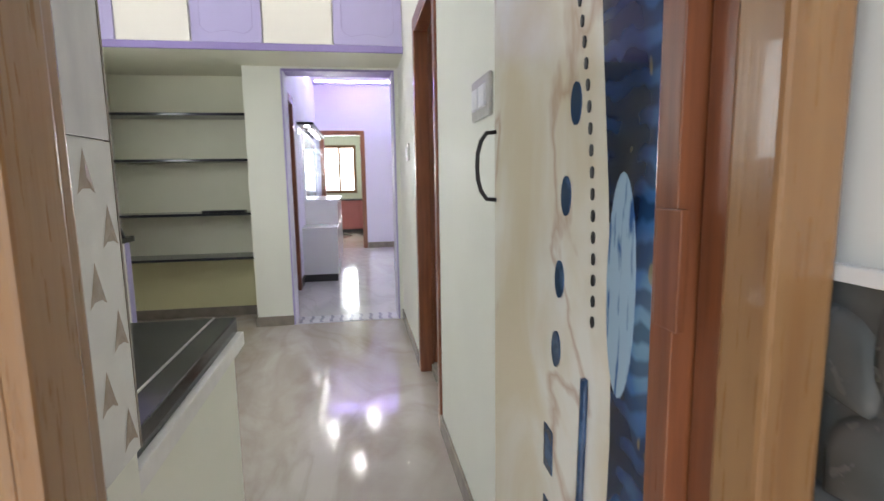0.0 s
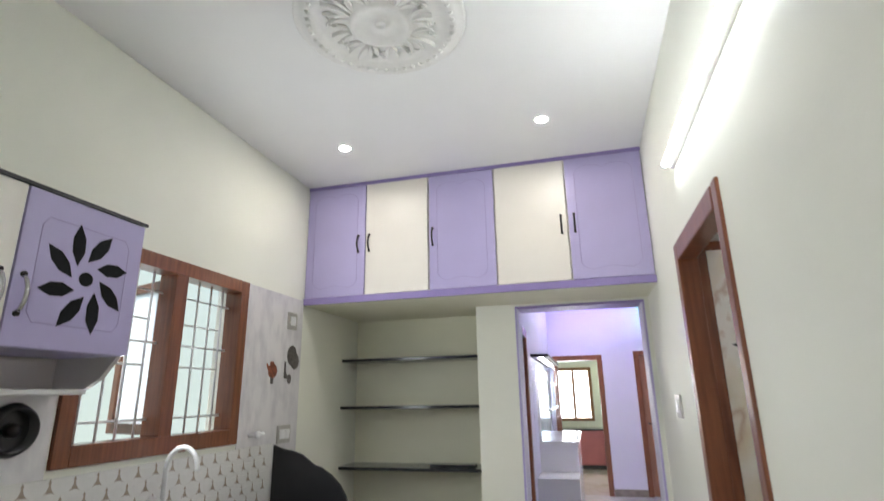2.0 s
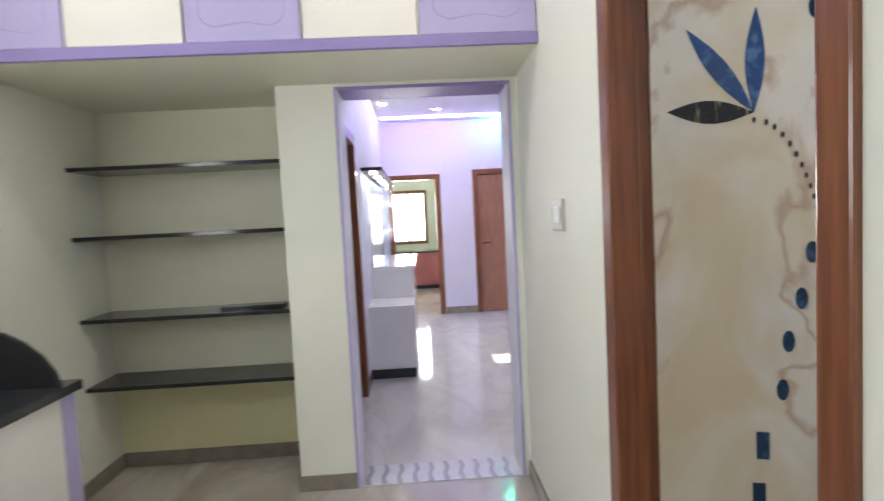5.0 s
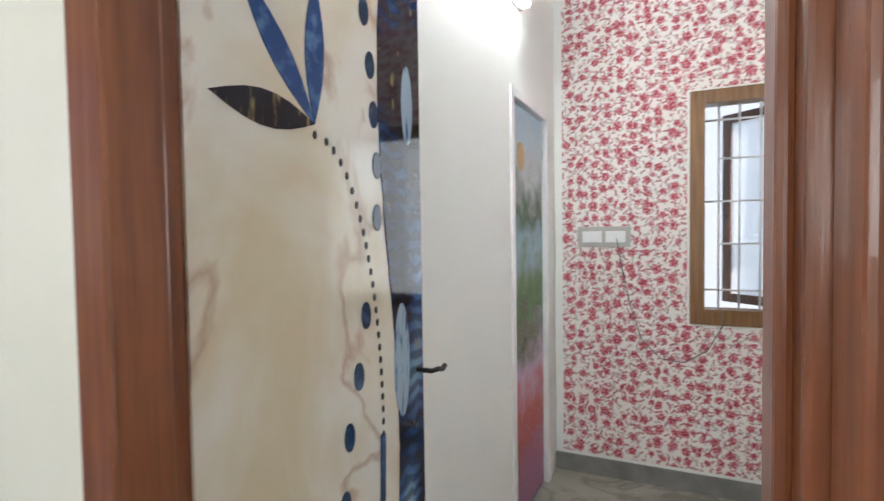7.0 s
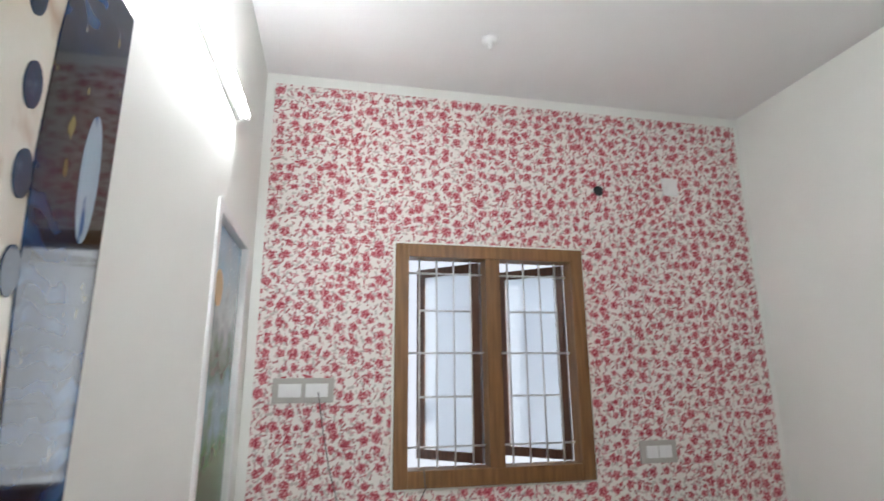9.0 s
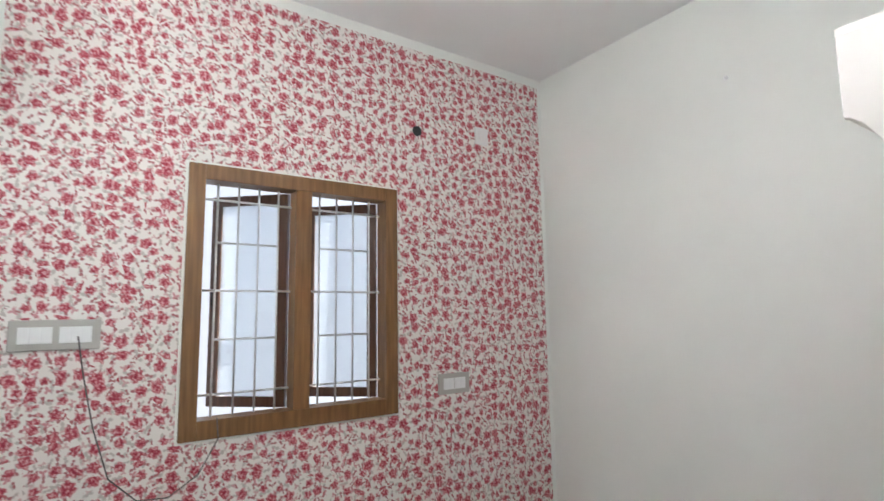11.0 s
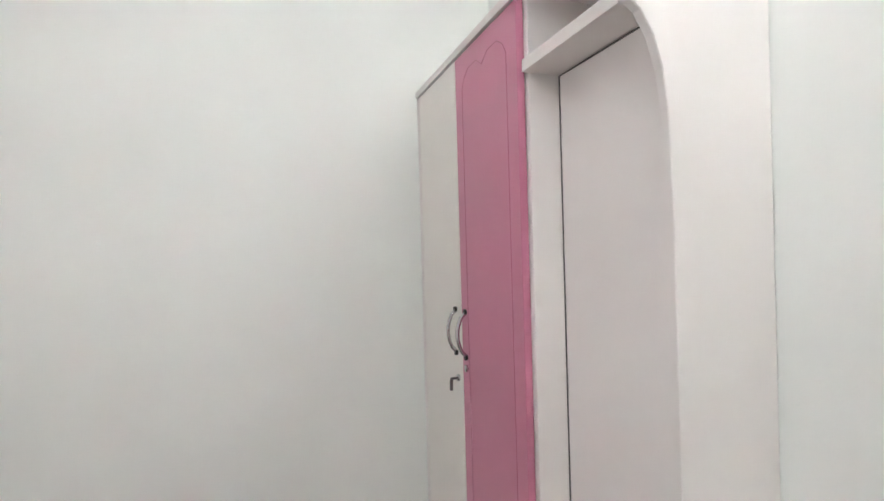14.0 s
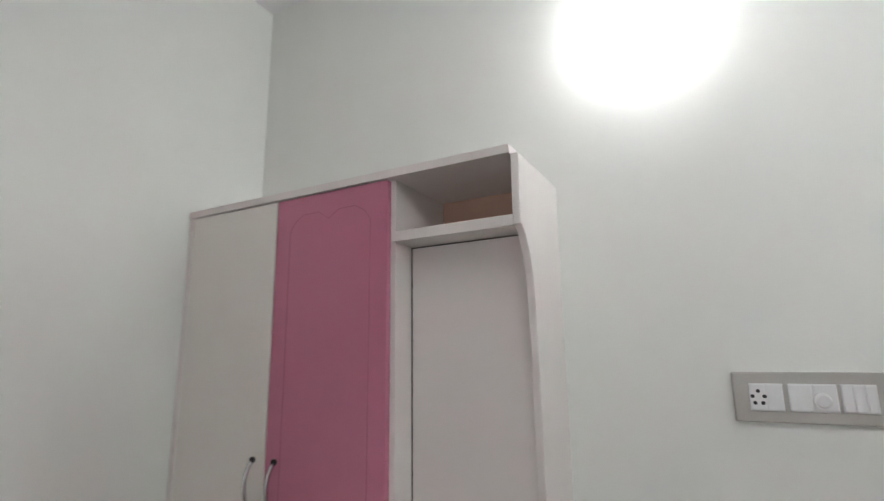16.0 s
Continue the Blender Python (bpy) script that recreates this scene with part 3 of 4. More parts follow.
part("jamb", local(f, boxes(((0.508, 0.2, 0), (0.572, 0.262, 2.16)), bevel=0.006)), LIGHTWOOD, f)
# dark wood strip put in the hinge gap to give its shade
part("jamb_rebate", local(f, boxes(((0.512, 0.263, 0), (0.568, 0.300, 2.12)), bevel=0.002)), WOOD, f, "dark brown strip standing in for the shaded hinge gap")
part("door_head", local(f, boxes(((-0.045, 0.14, 2.08), (0.51, 0.25, 2.16)), bevel=0.006)), LIGHTWOOD, f)
leaf = inlaid_leaf("door_1", 0.665, 2.05, True, (0.472, 0.97, 0), -88.5, "open cream marble-print door with dark blue inlays", 0.1)
part("lipping", boxes(((0.628, -0.004, 0.008), (0.667, 0.036, 2.052)), bevel=0.002), WOOD, leaf, "brown wooden hinge-side lipping")
# pull handle of the entrance leaf
part("pull_handle", pipe([(0.012, 0.0, 1.165), (0.012, -0.022, 1.167), (0.012, -0.035, 1.185), (0.012, -0.042, 1.21), (0.012, -0.044, 1.24), (0.012, -0.042, 1.27), (0.012, -0.035, 1.295), (0.012, -0.022, 1.313), (0.012, 0.0, 1.315)], 0.0048, 8), DARKMETAL, leaf, "black curved pull handle")

# bedroom doorway
f = thing("door_frame_2", (0.56, 2.58, 0), "varnished reddish-brown bedroom door frame", "door frame", kind="structure")
part("jamb", local(f, boxes(((EX - 0.012, 2.153, 0), (0.60, 2.215, 2.146)), bevel=0.006)), WOOD, f)
part("jamb_rebate", local(f, boxes(((0.60, 2.153, 0), (0.72, 2.232, 2.146)), bevel=0.006)), WOOD, f)
part("jamb_stop", local(f, boxes(((0.64, 2.231, 0), (0.716, 2.246, 2.1)), bevel=0.006)), WOOD, f)
part("jamb", local(f, boxes(((EX - 0.012, 2.945, 0), (0.605, 3.014, 2.146)), bevel=0.006)), WOOD, f)
part("jamb_rebate", local(f, boxes(((0.605, 2.972, 0), (0.72, 3.012, 2.146)), bevel=0.003)), WOOD, f)
part("door_head", local(f, boxes(((EX - 0.012, 2.232, 2.062), (0.60, 2.945, 2.146)), bevel=0.006)), WOOD, f)
leaf = inlaid_leaf("door_2", 0.665, 2.05, False, (0.572, 2.966, 0), 0, "open cream marble-print door with blue leaf inlays", 0.008, 0.266, 0.21, OVALS_2, ((0.262, 0.62), (0.25, 0.47)))
leaf.scale = (1.09, 1, 1)
part("lever_handle", pipe([(0.635, 0.0, 1.03), (0.635, -0.045, 1.03), (0.66, -0.05, 1.03), (0.685, -0.05, 1.022), (0.70, -0.05, 1.03)], 0.007, 8), DARKMETAL, leaf, "black lever handle")

# small painted door of the bedroom
f = door_frame("door_frame_3", "y", BN - 0.01, BN + 0.2, 2.227, 2.892, 2.035, 0.045, WHITEPL, "white frame of the small bedroom door")
d = thing("door_3", (2.275, BN + 0.02, 0), "closed door painted with a bright landscape", "door", kind="structure")
part("body", local(d, boxes(((2.275, BN + 0.02, 0.01), (2.844, BN + 0.05, 1.985)), bevel=0.002)), SCENIC, d)
part("sun_disc", local(d, slab(oval(2.45, 1.75, 0.06, 0.07), "y", BN + 0.017, BN + 0.021)), mat("ochre_paint", (0.5, 0.33, 0.12), 0.3), d)


# ---- kitchen: tiled walls ----
backsplash = solid("wall_tiling_window", boxes(((WX, 1.05, 0.875), (WX + 0.006, 3.452, 1.205))), TILE, "white glazed tiles with taupe triangle reliefs", "wall tiles", "structure")
solid("wall_tiling_upper", boxes(((WX, 3.09, 1.207), (WX + 0.006, 3.73, 2.15)), ((WX, 1.05, 1.207), (WX + 0.006, 1.99, 2.15)), ((WX, 3.455, 0.9), (WX + 0.006, 3.73, 1.207))), PALE, "pale grey patterned glazed wall tiles", "wall tiles", "structure")
reveal = solid("wall_tiling_entrance", boxes(((-0.112, 0.30, 0.9), (-0.106, 0.452, 1.26))), TILE, "white glazed tiles with taupe triangle reliefs", "wall tiles", "structure")
solid("wall_tiling_entrance_upper", boxes(((-0.112, 0.30, 1.262), (-0.106, 0.452, 2.9))), PALE, "pale glazed tiles beside the entrance", "wall tiles", "structure")
solid("tile_edge", boxes(((-0.113, 0.4525, 0.9), (-0.105, 0.456, 2.9))), SKIRT, "thin taupe edge of the tiled corner", "trim", "structure")
counterwall = solid("wall_tiling_stove", boxes(((WX + 0.01, 0.455, 0.9), (-0.114, 0.461, 1.205))), TILE, "white glazed tiles behind the near worktop", "wall tiles", "structure")


def motif_mesh(w, h, depth):
    """A low three-sided relief with a curved base, pointing up."""
    bm = bmesh.new()
    outline = [(-w / 2, 0), (-w * 0.2, h * 0.12), (w * 0.2, h * 0.12), (w / 2, 0), (w * 0.29, h * 0.40), (0, h), (-w * 0.29, h * 0.40)]
    rim = [bm.verts.new((0.0005, u, v)) for u, v in outline]
    top = bm.verts.new((depth, 0, h * 0.36))
    for k in range(len(rim)):
        bm.faces.new((rim[k], rim[(k + 1) % len(rim)], top))
    return mesh_of("triangle_relief", bm, MOTIF)


relief = motif_mesh(0.058, 0.056, 0.003)
small_relief = motif_mesh(0.036, 0.046, 0.002)
scale_mesh = mesh_of("scale_relief", slab([(0.047 * math.sin(a * 0.3142), 0.047 - 0.047 * math.cos(a * 0.3142)) for a in range(-5, 6)], "x", 0, 0.002, 0.0008), TILE)
for row in range(5):
    for col in range(23):
        y, z = 1.12 + 0.1 * col + (0.05 if row % 2 else 0), 0.892 + 0.064 * row
        if y < 3.42:
            o = new("triangle_relief", relief)
            o.parent, o.location = backsplash, (WX + 0.006, y, z)
            o = new("scale_relief", scale_mesh)
            o.parent, o.location = backsplash, (WX + 0.006, y + 0.05, z - 0.006)
for row in range(6):
    for col in range(2):
        y, z = 0.345 + 0.085 * col + (-0.04 if row % 2 else 0), 0.915 + 0.058 * row
        o = new("triangle_relief", small_relief)
        o.parent, o.location = reveal, (-0.106, y, z)

# grey petal tiles of the wash corner outside the entrance
wash = solid("wall_tiling_wash", boxes(((0.5815, -0.9, 0.2), (0.5875, 0.245, 1.12))), GREYTILE, "dark grey glazed petal-relief tiles", "wall tiles", "structure")
solid("tile_cap", boxes(((0.575, -0.9, 1.12), (0.5875, 0.245, 1.135)), bevel=0.002), WHITEPL, "white tile edging strip", "trim", "structure")
def pillow_leaf(length, width, depth):
    """A pointed leaf-shaped cushion lying on the wall, bulging towards -x."""
    bm = bmesh.new()
    rings = []
    for f, d in ((1.0, 0.0), (0.9, 0.55), (0.6, 0.9)):
        rings.append([bm.verts.new((-depth * d, u * f, v * f)) for u, v in petal((0, -length / 2), (0, length / 2), width, 8)])
    for a, b in zip(rings, rings[1:]):
        for k in range(len(a)):
            bm.faces.new((a[k], a[(k + 1) % len(a)], b[(k + 1) % len(b)], b[k])).smooth = True
    bm.faces.new(rings[-1]).smooth = True
    bmesh.ops.recalc_face_normals(bm, faces=bm.faces)
    return mesh_of("petal_relief", bm, GREYTILE)


cushion = pillow_leaf(0.125, 0.040, 0.010)
for row in range(10):
    for col in range(8):
        o = new("petal_relief", cushion)
        o.parent = wash
        o.matrix_basis = pose(0.5815, 0.20 - 0.074 * col - (0.037 if row % 2 else 0), 1.055 - 0.086 * row, 38 if row % 2 else -38, 0, 0)


# ---- kitchen: worktops, sink, cabinets ----
def shallow_handle(parent, x, y, z, axis, length=0.1, out=0.028, material=CHROME):
    """A bow handle that stands up from a door face; axis is the way the face looks."""
    pts = []
    for k in range(9):
        a = math.pi * k / 8
        o, h = out * math.sin(a) ** 0.6 if 0 < k < 8 else 0, z + length * (k / 8 - 0.5)
        pts.append({"x": (x + o, y, h), "-y": (x, y - o, h)}[axis])
    part("handle", local(parent, pipe(pts, 0.0062, 8)), material, parent, "dark and chrome bow handle")
    for h in (z - length / 2, z + length / 2):
        c = {"x": (x, y, h), "-y": (x, y, h)}[axis]
        part("handle_foot", local(parent, lathe([(0.009, 0), (0.009, 0.008 if axis == "x" else -0.008)], c, axis[-1], 10)), DARKMETAL, parent)


def grooved_door(parent, name, axis, face, u0, u1, z0, z1, material, arch=True, thick=0.02):
    """A cabinet door with a routed outline on its front, the groove's shade in a darker colour."""
    def at(u, v, w):
        return (face + w, u, v) if axis == "x" else (u, face - w, v)
    a, b = at(u0 + 0.0015, z0 + 0.0015, 0.0), at(u1 - 0.0015, z1 - 0.0015, thick)
    lo, hi = [min(p, q) for p, q in zip(a, b)], [max(p, q) for p, q in zip(a, b)]
    d = part(name, local(parent, boxes((lo, hi), bevel=0.003)), material, parent)
    i = min(0.06, (u1 - u0) * 0.17)
    l, r, bo, to, mid = u0 + i, u1 - i, z0 + i, z1 - i, (u0 + u1) / 2
    w = (r - l) * 0.5
    path = [(l, bo + 0.05), (l, to - 0.05), (l + 0.02, to - 0.02)]
    if arch:
        path += [(l + 0.35 * w, to), (mid - 0.25 * w, to), (mid, to - 0.025), (mid + 0.25 * w, to), (r - 0.35 * w, to)]
    path += [(r - 0.02, to - 0.02), (r, to - 0.05), (r, bo + 0.05), (r - 0.02, bo + 0.02)]
    if arch:
        path += [(r - 0.35 * w, bo), (mid, bo + 0.02), (l + 0.35 * w, bo)]
    path += [(l + 0.02, bo + 0.02), (l, bo + 0.05)]
    if material is IVORY:
        return d
    groove = part("routed_line", local(parent, pipe([at(u, v, thick - 0.0008) for u, v in path], 0.0022, 6)), {PINK: PINKSHADE, PURPLE: LILACSHADE}.get(material, IVORYSHADE), d)
    groove.parent = d
    return d


TOP = 0.868
sinkbox = (-1.80, 2.42, -1.44, 2.86)
bm = boxes(((WX, 1.137, TOP - 0.035), (-1.32, sinkbox[1], TOP)), ((WX, sinkbox[3], TOP - 0.035), (-1.32, 3.55, TOP)), ((WX, sinkbox[1], TOP - 0.035), (sinkbox[0], sinkbox[3], TOP)), ((sinkbox[2], sinkbox[1], TOP - 0.035), (-1.32, sinkbox[3], TOP)))
solid("worktop_sink", bm, GRANITE, "polished black granite worktop round the sink", "worktop", "structure")
near = thing("worktop_stove", (-1.0, 0.75, TOP), "polished black granite worktop by the entrance", "worktop")
part("slab", local(near, boxes(((WX + 0.002, 0.457, TOP - 0.025), (-0.145, 1.135, TOP + 0.014)), bevel=0.003)), GRANITE, near)
part("slab_edge", local(near, boxes(((-0.20, 0.457, TOP + 0.014), (-0.195, 1.135, TOP + 0.016)))), GREYPL, near)
part("edge_strip", local(near, boxes(((-0.152, 0.457, TOP - 0.06), (-0.132, 1.145, TOP - 0.026)), bevel=0.003)), PLASTER, near, "white plastered edge under the slab")
solid("worktop_support", boxes(((-0.62, 0.457, 0), (-0.155, 1.125, TOP - 0.03)), ((WX + 0.002, 0.457, 0), (-0.62, 1.10, TOP - 0.03))), CREAM, "white plastered support under the worktop", "counter base", "structure")

sink = thing("kitchen_sink", (-1.62, 2.64, TOP), "stainless steel sink set into black granite", "sink")
x0, y0, x1, y1 = sinkbox
bm = boxes(((x0, y0, TOP - 0.2), (x1, y1, TOP - 0.19)), ((x0, y0, TOP - 0.19), (x0 + 0.012, y1, TOP + 0.003)), ((x1 - 0.012, y0, TOP - 0.19), (x1, y1, TOP + 0.003)), ((x0, y0, TOP - 0.19), (x1, y0 + 0.012, TOP + 0.003)), ((x0, y1 - 0.012, TOP - 0.19), (x1, y1, TOP + 0.003)))
part("bowl", local(sink, bm), CHROME, sink)
part("drain", local(sink, lathe([(0.04, 0), (0.035, 0.004)], (-1.62, 2.64, TOP - 0.19), "z", 20)), DARKMETAL, sink)
part("rim", local(sink, boxes(((x0 - 0.02, y0 - 0.02, TOP), (x1 + 0.02, y0 + 0.012, TOP + 0.003)), ((x0 - 0.02, y1 - 0.012, TOP), (x1 + 0.02, y1 + 0.02, TOP + 0.003)), ((x0 - 0.02, y0, TOP), (x0 + 0.012, y1, TOP + 0.003)), ((x1 - 0.012, y0, TOP), (x1 + 0.02, y1, TOP + 0.003)))), CHROME, sink)
tap = thing("swan_neck_tap", (WX + 0.03, 2.51, 1.04), "white swan-neck wall tap over the sink", "tap")
part("body", local(tap, lathe([(0.026, 0), (0.026, 0.012), (0.017, 0.02), (0.017, 0.07)], (WX + 0.006, 2.51, 1.04), "x", 16)), WHITEPL, tap)
part("spout", local(tap, pipe([(WX + 0.07, 2.51, 1.03), (WX + 0.07, 2.51, 1.185)] + [(WX + 0.07 + 0.075 * (1 - math.cos(math.pi * k / 8)), 2.51 + 0.02 * k / 8, 1.185 + 0.085 * math.sin(math.pi * k / 8)) for k in range(1, 9)] + [(WX + 0.22, 2.53, 1.17)], 0.011, 10)), WHITEPL, tap)
part("knob", local(tap, lathe([(0.018, 0), (0.02, 0.02), (0.012, 0.035)], (WX + 0.07, 2.51, 0.985), "z", 14)), WHITEPL, tap)
filt = thing("angle_valve", (WX + 0.02, 3.23, 1.27), "small white plastic valve on the tiles", "valve")
part("body", local(filt, pipe([(WX + 0.006, 3.2, 1.27), (WX + 0.05, 3.2, 1.27), (WX + 0.055, 3.23, 1.275), (WX + 0.05, 3.28, 1.275)], 0.012, 8)), WHITEPL, filt)
part("knob", local(filt, lathe([(0.02, 0), (0.022, 0.015), (0.012, 0.022)], (WX + 0.055, 3.2, 1.275), "x", 12)), WHITEPL, filt)

screen = thing("granite_side_screen", (-1.6, 3.5, TOP), "black granite side screen with a scalloped edge", "side screen")
curve = [(-1.345, TOP), (-1.36, TOP + 0.05), (-1.40, TOP + 0.11), (-1.46, TOP + 0.165), (-1.53, TOP + 0.205), (-1.57, TOP + 0.215), (-1.60, TOP + 0.235), (-1.66, TOP + 0.275), (-1.73, TOP + 0.297), (-1.79, TOP + 0.305), (-1.858, TOP + 0.33)]
part("panel", local(screen, slab([(-1.858, TOP)] + curve, "y", 3.462, 3.482, 0.002)), BLACK, screen)

bounds = [1.14, 1.56, 2.05, 2.55, 3.05, 3.47]
for k, (a, b) in enumerate(zip(bounds, bounds[1:])):
    c = thing("base_cabinet", (-1.6, (a + b) / 2, 0), ("lilac" if k % 2 else "ivory") + " base cabinet under the granite worktop", "cabinet", "base cabinets")
    part("body", local(c, boxes(((WX + 0.01, a, 0.08), (-1.372, b - 0.001, TOP - 0.036 if not 1.6 < a < 2.6 else TOP - 0.21)))), IVORY, c)
    grooved_door(c, "door", "x", -1.371, a, b, 0.10, TOP - 0.04, PURPLE if k % 2 else IVORY)
    part("plinth", local(c, boxes(((WX + 0.02, a, 0), (-1.42, b - 0.001, 0.08)))), SKIRT, c)
    shallow_handle(c, -1.351, (b - 0.05) if k % 2 == 0 and k != 4 else (a + 0.05), 0.60, "x", 0.11, 0.03, CHROME)
solid("cabinet_end_panel", boxes(((WX + 0.01, 3.472, 0), (-1.35, 3.545, TOP - 0.036)), bevel=0.003), PURPLE, "lilac end panel of the base cabinets", "panel")

# wall cabinet with a cut-out flower door
wc = thing("wall_cabinet", (-1.7, 1.5, 1.63), "lilac wall cabinet with a dark cut-out flower door", "cabinet")
part("body", local(wc, boxes(((WX + 0.007, 1.05, 1.632), (-1.572, 1.975, 2.128)), bevel=0.002)), PURPLE, wc)
part("top_board", local(wc, boxes(((WX + 0.007, 1.045, 2.128), (-1.545, 1.985, 2.14)))), BLACK, wc)
grooved_door(wc, "door", "x", -1.571, 1.53, 1.978, 1.632, 2.128, PURPLE, arch=False)
grooved_door(wc, "door", "x", -1.571, 1.05, 1.527, 1.632, 2.128, IVORY, arch=False)
cy, cz = 1.765, 1.875
for k in range(8):
    a = radians(45 * k + 8)
    p0 = (cy + 0.052 * math.sin(a - 0.2), cz + 0.058 * math.cos(a - 0.2))
    p1 = (cy + 0.165 * math.sin(a + 0.34), cz + 0.19 * math.cos(a + 0.34))
    part("flower_cutout", local(wc, slab(petal(p0, p1, 0.026, 3), "x", -1.552, -1.5495)), MATTE, wc, "dark petal-shaped cut-out")
part("flower_cutout", local(wc, slab(oval(cy, cz, 0.026, 0.024), "x", -1.552, -1.5495)), MATTE, wc)
shallow_handle(wc, -1.551, 1.56, 1.79, "x", 0.12, 0.03, CHROME)
shallow_handle(wc, -1.551, 1.49, 1.79, "x", 0.12, 0.03, CHROME)
for y in (1.05, 1.958):
    part("rack_side", local(wc, slab([(WX + 0.007, 1.631), (-1.575, 1.631), (-1.64, 1.555), (-1.70, 1.52), (WX + 0.007, 1.505)], "y", y, y + 0.018)), BLUSH, wc)
part("rack_shelf", local(wc, boxes(((WX + 0.007, 1.069, 1.50), (-1.69, 1.957, 1.518)), bevel=0.002)), WHITEPL, wc, "white open shelf under the cabinet")
part("rack_back", local(wc, boxes(((WX + 0.007, 1.069, 1.519), (WX + 0.012, 1.957, 1.631)))), BLUSH, wc)
fan = thing("exhaust_fan", (WX + 0.02, 1.83, 1.36), "round black exhaust fan under the wall cabinet", "exhaust fan")
part("rim", local(fan, lathe([(0.085, 0), (0.09, 0.02), (0.08, 0.045), (0.07, 0.05), (0.068, 0.01)], (WX + 0.006, 1.83, 1.385), "x", 28)), BLACK, fan)
part("hub", local(fan, lathe([(0.025, 0), (0.022, 0.03), (0.004, 0.036)], (WX + 0.017, 1.83, 1.385), "x", 16)), DARKMETAL, fan)

# loft cupboards above the niche
solid("loft_slab", boxes(((WX, LOFT_Y + 0.02, 2.12), (EX, NY, 2.143)), ((WX, NY, 2.12), (-0.70, 4.70, 2.143))), NICHE, "pale plastered loft slab over the niche", "loft", "structure")
solid("loft_back", boxes(((WX, 4.70, 2.2), (-0.70, 4.82, H))), CREAM, "wall closing the loft", "wall", "structure")
lb = [WX, -1.392, -0.917, -0.444, 0.034, EX]
hand = [(-1.447, 1), (-1.362, 0), (-0.886, 0), (-0.008, 1), (0.077, 0)]
for k, (a, b) in enumerate(zip(lb, lb[1:])):
    c = thing("loft_cupboard", ((a + b) / 2, LOFT_Y, 2.143), ("ivory" if k % 2 else "lilac") + " loft cupboard with a bow handle under the ceiling", "cupboard", "loft cupboards")
    part("body", local(c, boxes(((a + 0.001, LOFT_Y + 0.022, 2.144), (b - 0.001, 4.24, H - 0.002)))), IVORY, c)
    grooved_door(c, "door", "y", LOFT_Y + 0.02, a + 0.004, b - 0.004, 2.168, 3.0, IVORY if k % 2 else PURPLE, arch=k % 2 == 0)
    shallow_handle(c, hand[k][0], LOFT_Y, 2.545, "-y", 0.12, 0.03, DARKMETAL)
solid("loft_trim", boxes(((WX, LOFT_Y - 0.006, 2.12), (EX, LOFT_Y + 0.019, 2.167)), ((WX, LOFT_Y - 0.003, 3.001), (EX, LOFT_Y + 0.019, H)), bevel=0.003), VIOLET, "violet trim round the loft cupboards", "trim", "structure")

# niche shelves
for k, z in enumerate((1.775, 1.404, 0.955, 0.578)):
    solid("niche_shelf", boxes(((WX, 4.40, z - 0.022), (-0.705, 4.70, z)), bevel=0.002), GRANITE, "black granite shelf spanning the niche", "shelf", group="niche shelves")
solid("leftover_granite_strip", boxes(((-1.15, 4.50, 0.955), (-0.8, 4.60, 0.972)), bevel=0.002), GRANITE, "loose black granite strip on a shelf", "stone strip")

# passage trim and threshold
for nm, a, b in (("passage_trim", (-0.404, NY - 0.004, 0), (-0.385, 4.474, 2.085)), ("passage_trim", (0.478, NY - 0.004, 0), (0.497, 4.474, 2.085)), ("passage_trim", (-0.404, NY - 0.004, 2.085), (0.497, 4.474, 2.103))):
    solid(nm, boxes((a, b), bevel=0.003), VIOLET if b[2] > 2.09 else LAV, "lilac painted lining of the passage", "trim", "structure")
for x in (-0.406, 0.484):
    solid("passage_edge", boxes(((x, NY - 0.007, 0), (x + 0.014, NY - 0.002, 2.09))), PURPLE, "thin lilac edge of the passage", "trim", "structure")
threshold = solid("threshold", boxes(((-0.385, 4.25, 0), (0.478, 4.47, 0.006))), STREAK, "grey and white striped stone threshold", "threshold", "structure")
for k in range(10):
    u = -0.365 + 0.085 * k
    o = solid("stone_stripe", slab([(u, 4.255), (u + 0.03, 4.255), (u + 0.018, 4.33), (u + 0.035, 4.40), (u + 0.022, 4.465), (u, 4.465), (u + 0.008, 4.40), (u - 0.006, 4.33)], "z", 0.006, 0.0085), STREAKDARK)
    o.parent = threshold


# ---- lamps, switches, ceiling rose ----
def tube_light(name, start, end, off, label, glow):
    """A batten on a wall with a glowing tube in front; off is the way out of the wall."""
    a, b, o = Vector(start), Vector(end), Vector(off)
    d = (b - a).normalized()
    t = thing(name, a, label, "tube light")
    s = o.cross(d) * 0.018
    bm = bmesh.new()
    vs = [bm.verts.new(p) for p in (a + s, a - s, a - s + o * 0.02, a + s + o * 0.02, b + s, b - s, b - s + o * 0.02, b + s + o * 0.02)]
    for q in ((0, 1, 2, 3), (4, 5, 6, 7), (0, 1, 5, 4), (1, 2, 6, 5), (2, 3, 7, 6), (3, 0, 4, 7)):
        bm.faces.new([vs[i] for i in q])
    bmesh.ops.recalc_face_normals(bm, faces=bm.faces)
    part("batten", local(t, bm), WHITEPL, t)
    part("tube", local(t, pipe([a + o * 0.04 + d * 0.015, b + o * 0.04 - d * 0.015], 0.013, 8)), glow, t, "glowing white tube")
    for p in (a, b - d * 0.02):
        part("end_cap", local(t, pipe([p + o * 0.04, p + o * 0.04 + d * 0.02], 0.016, 10)), WHITEPL, t)
    return t


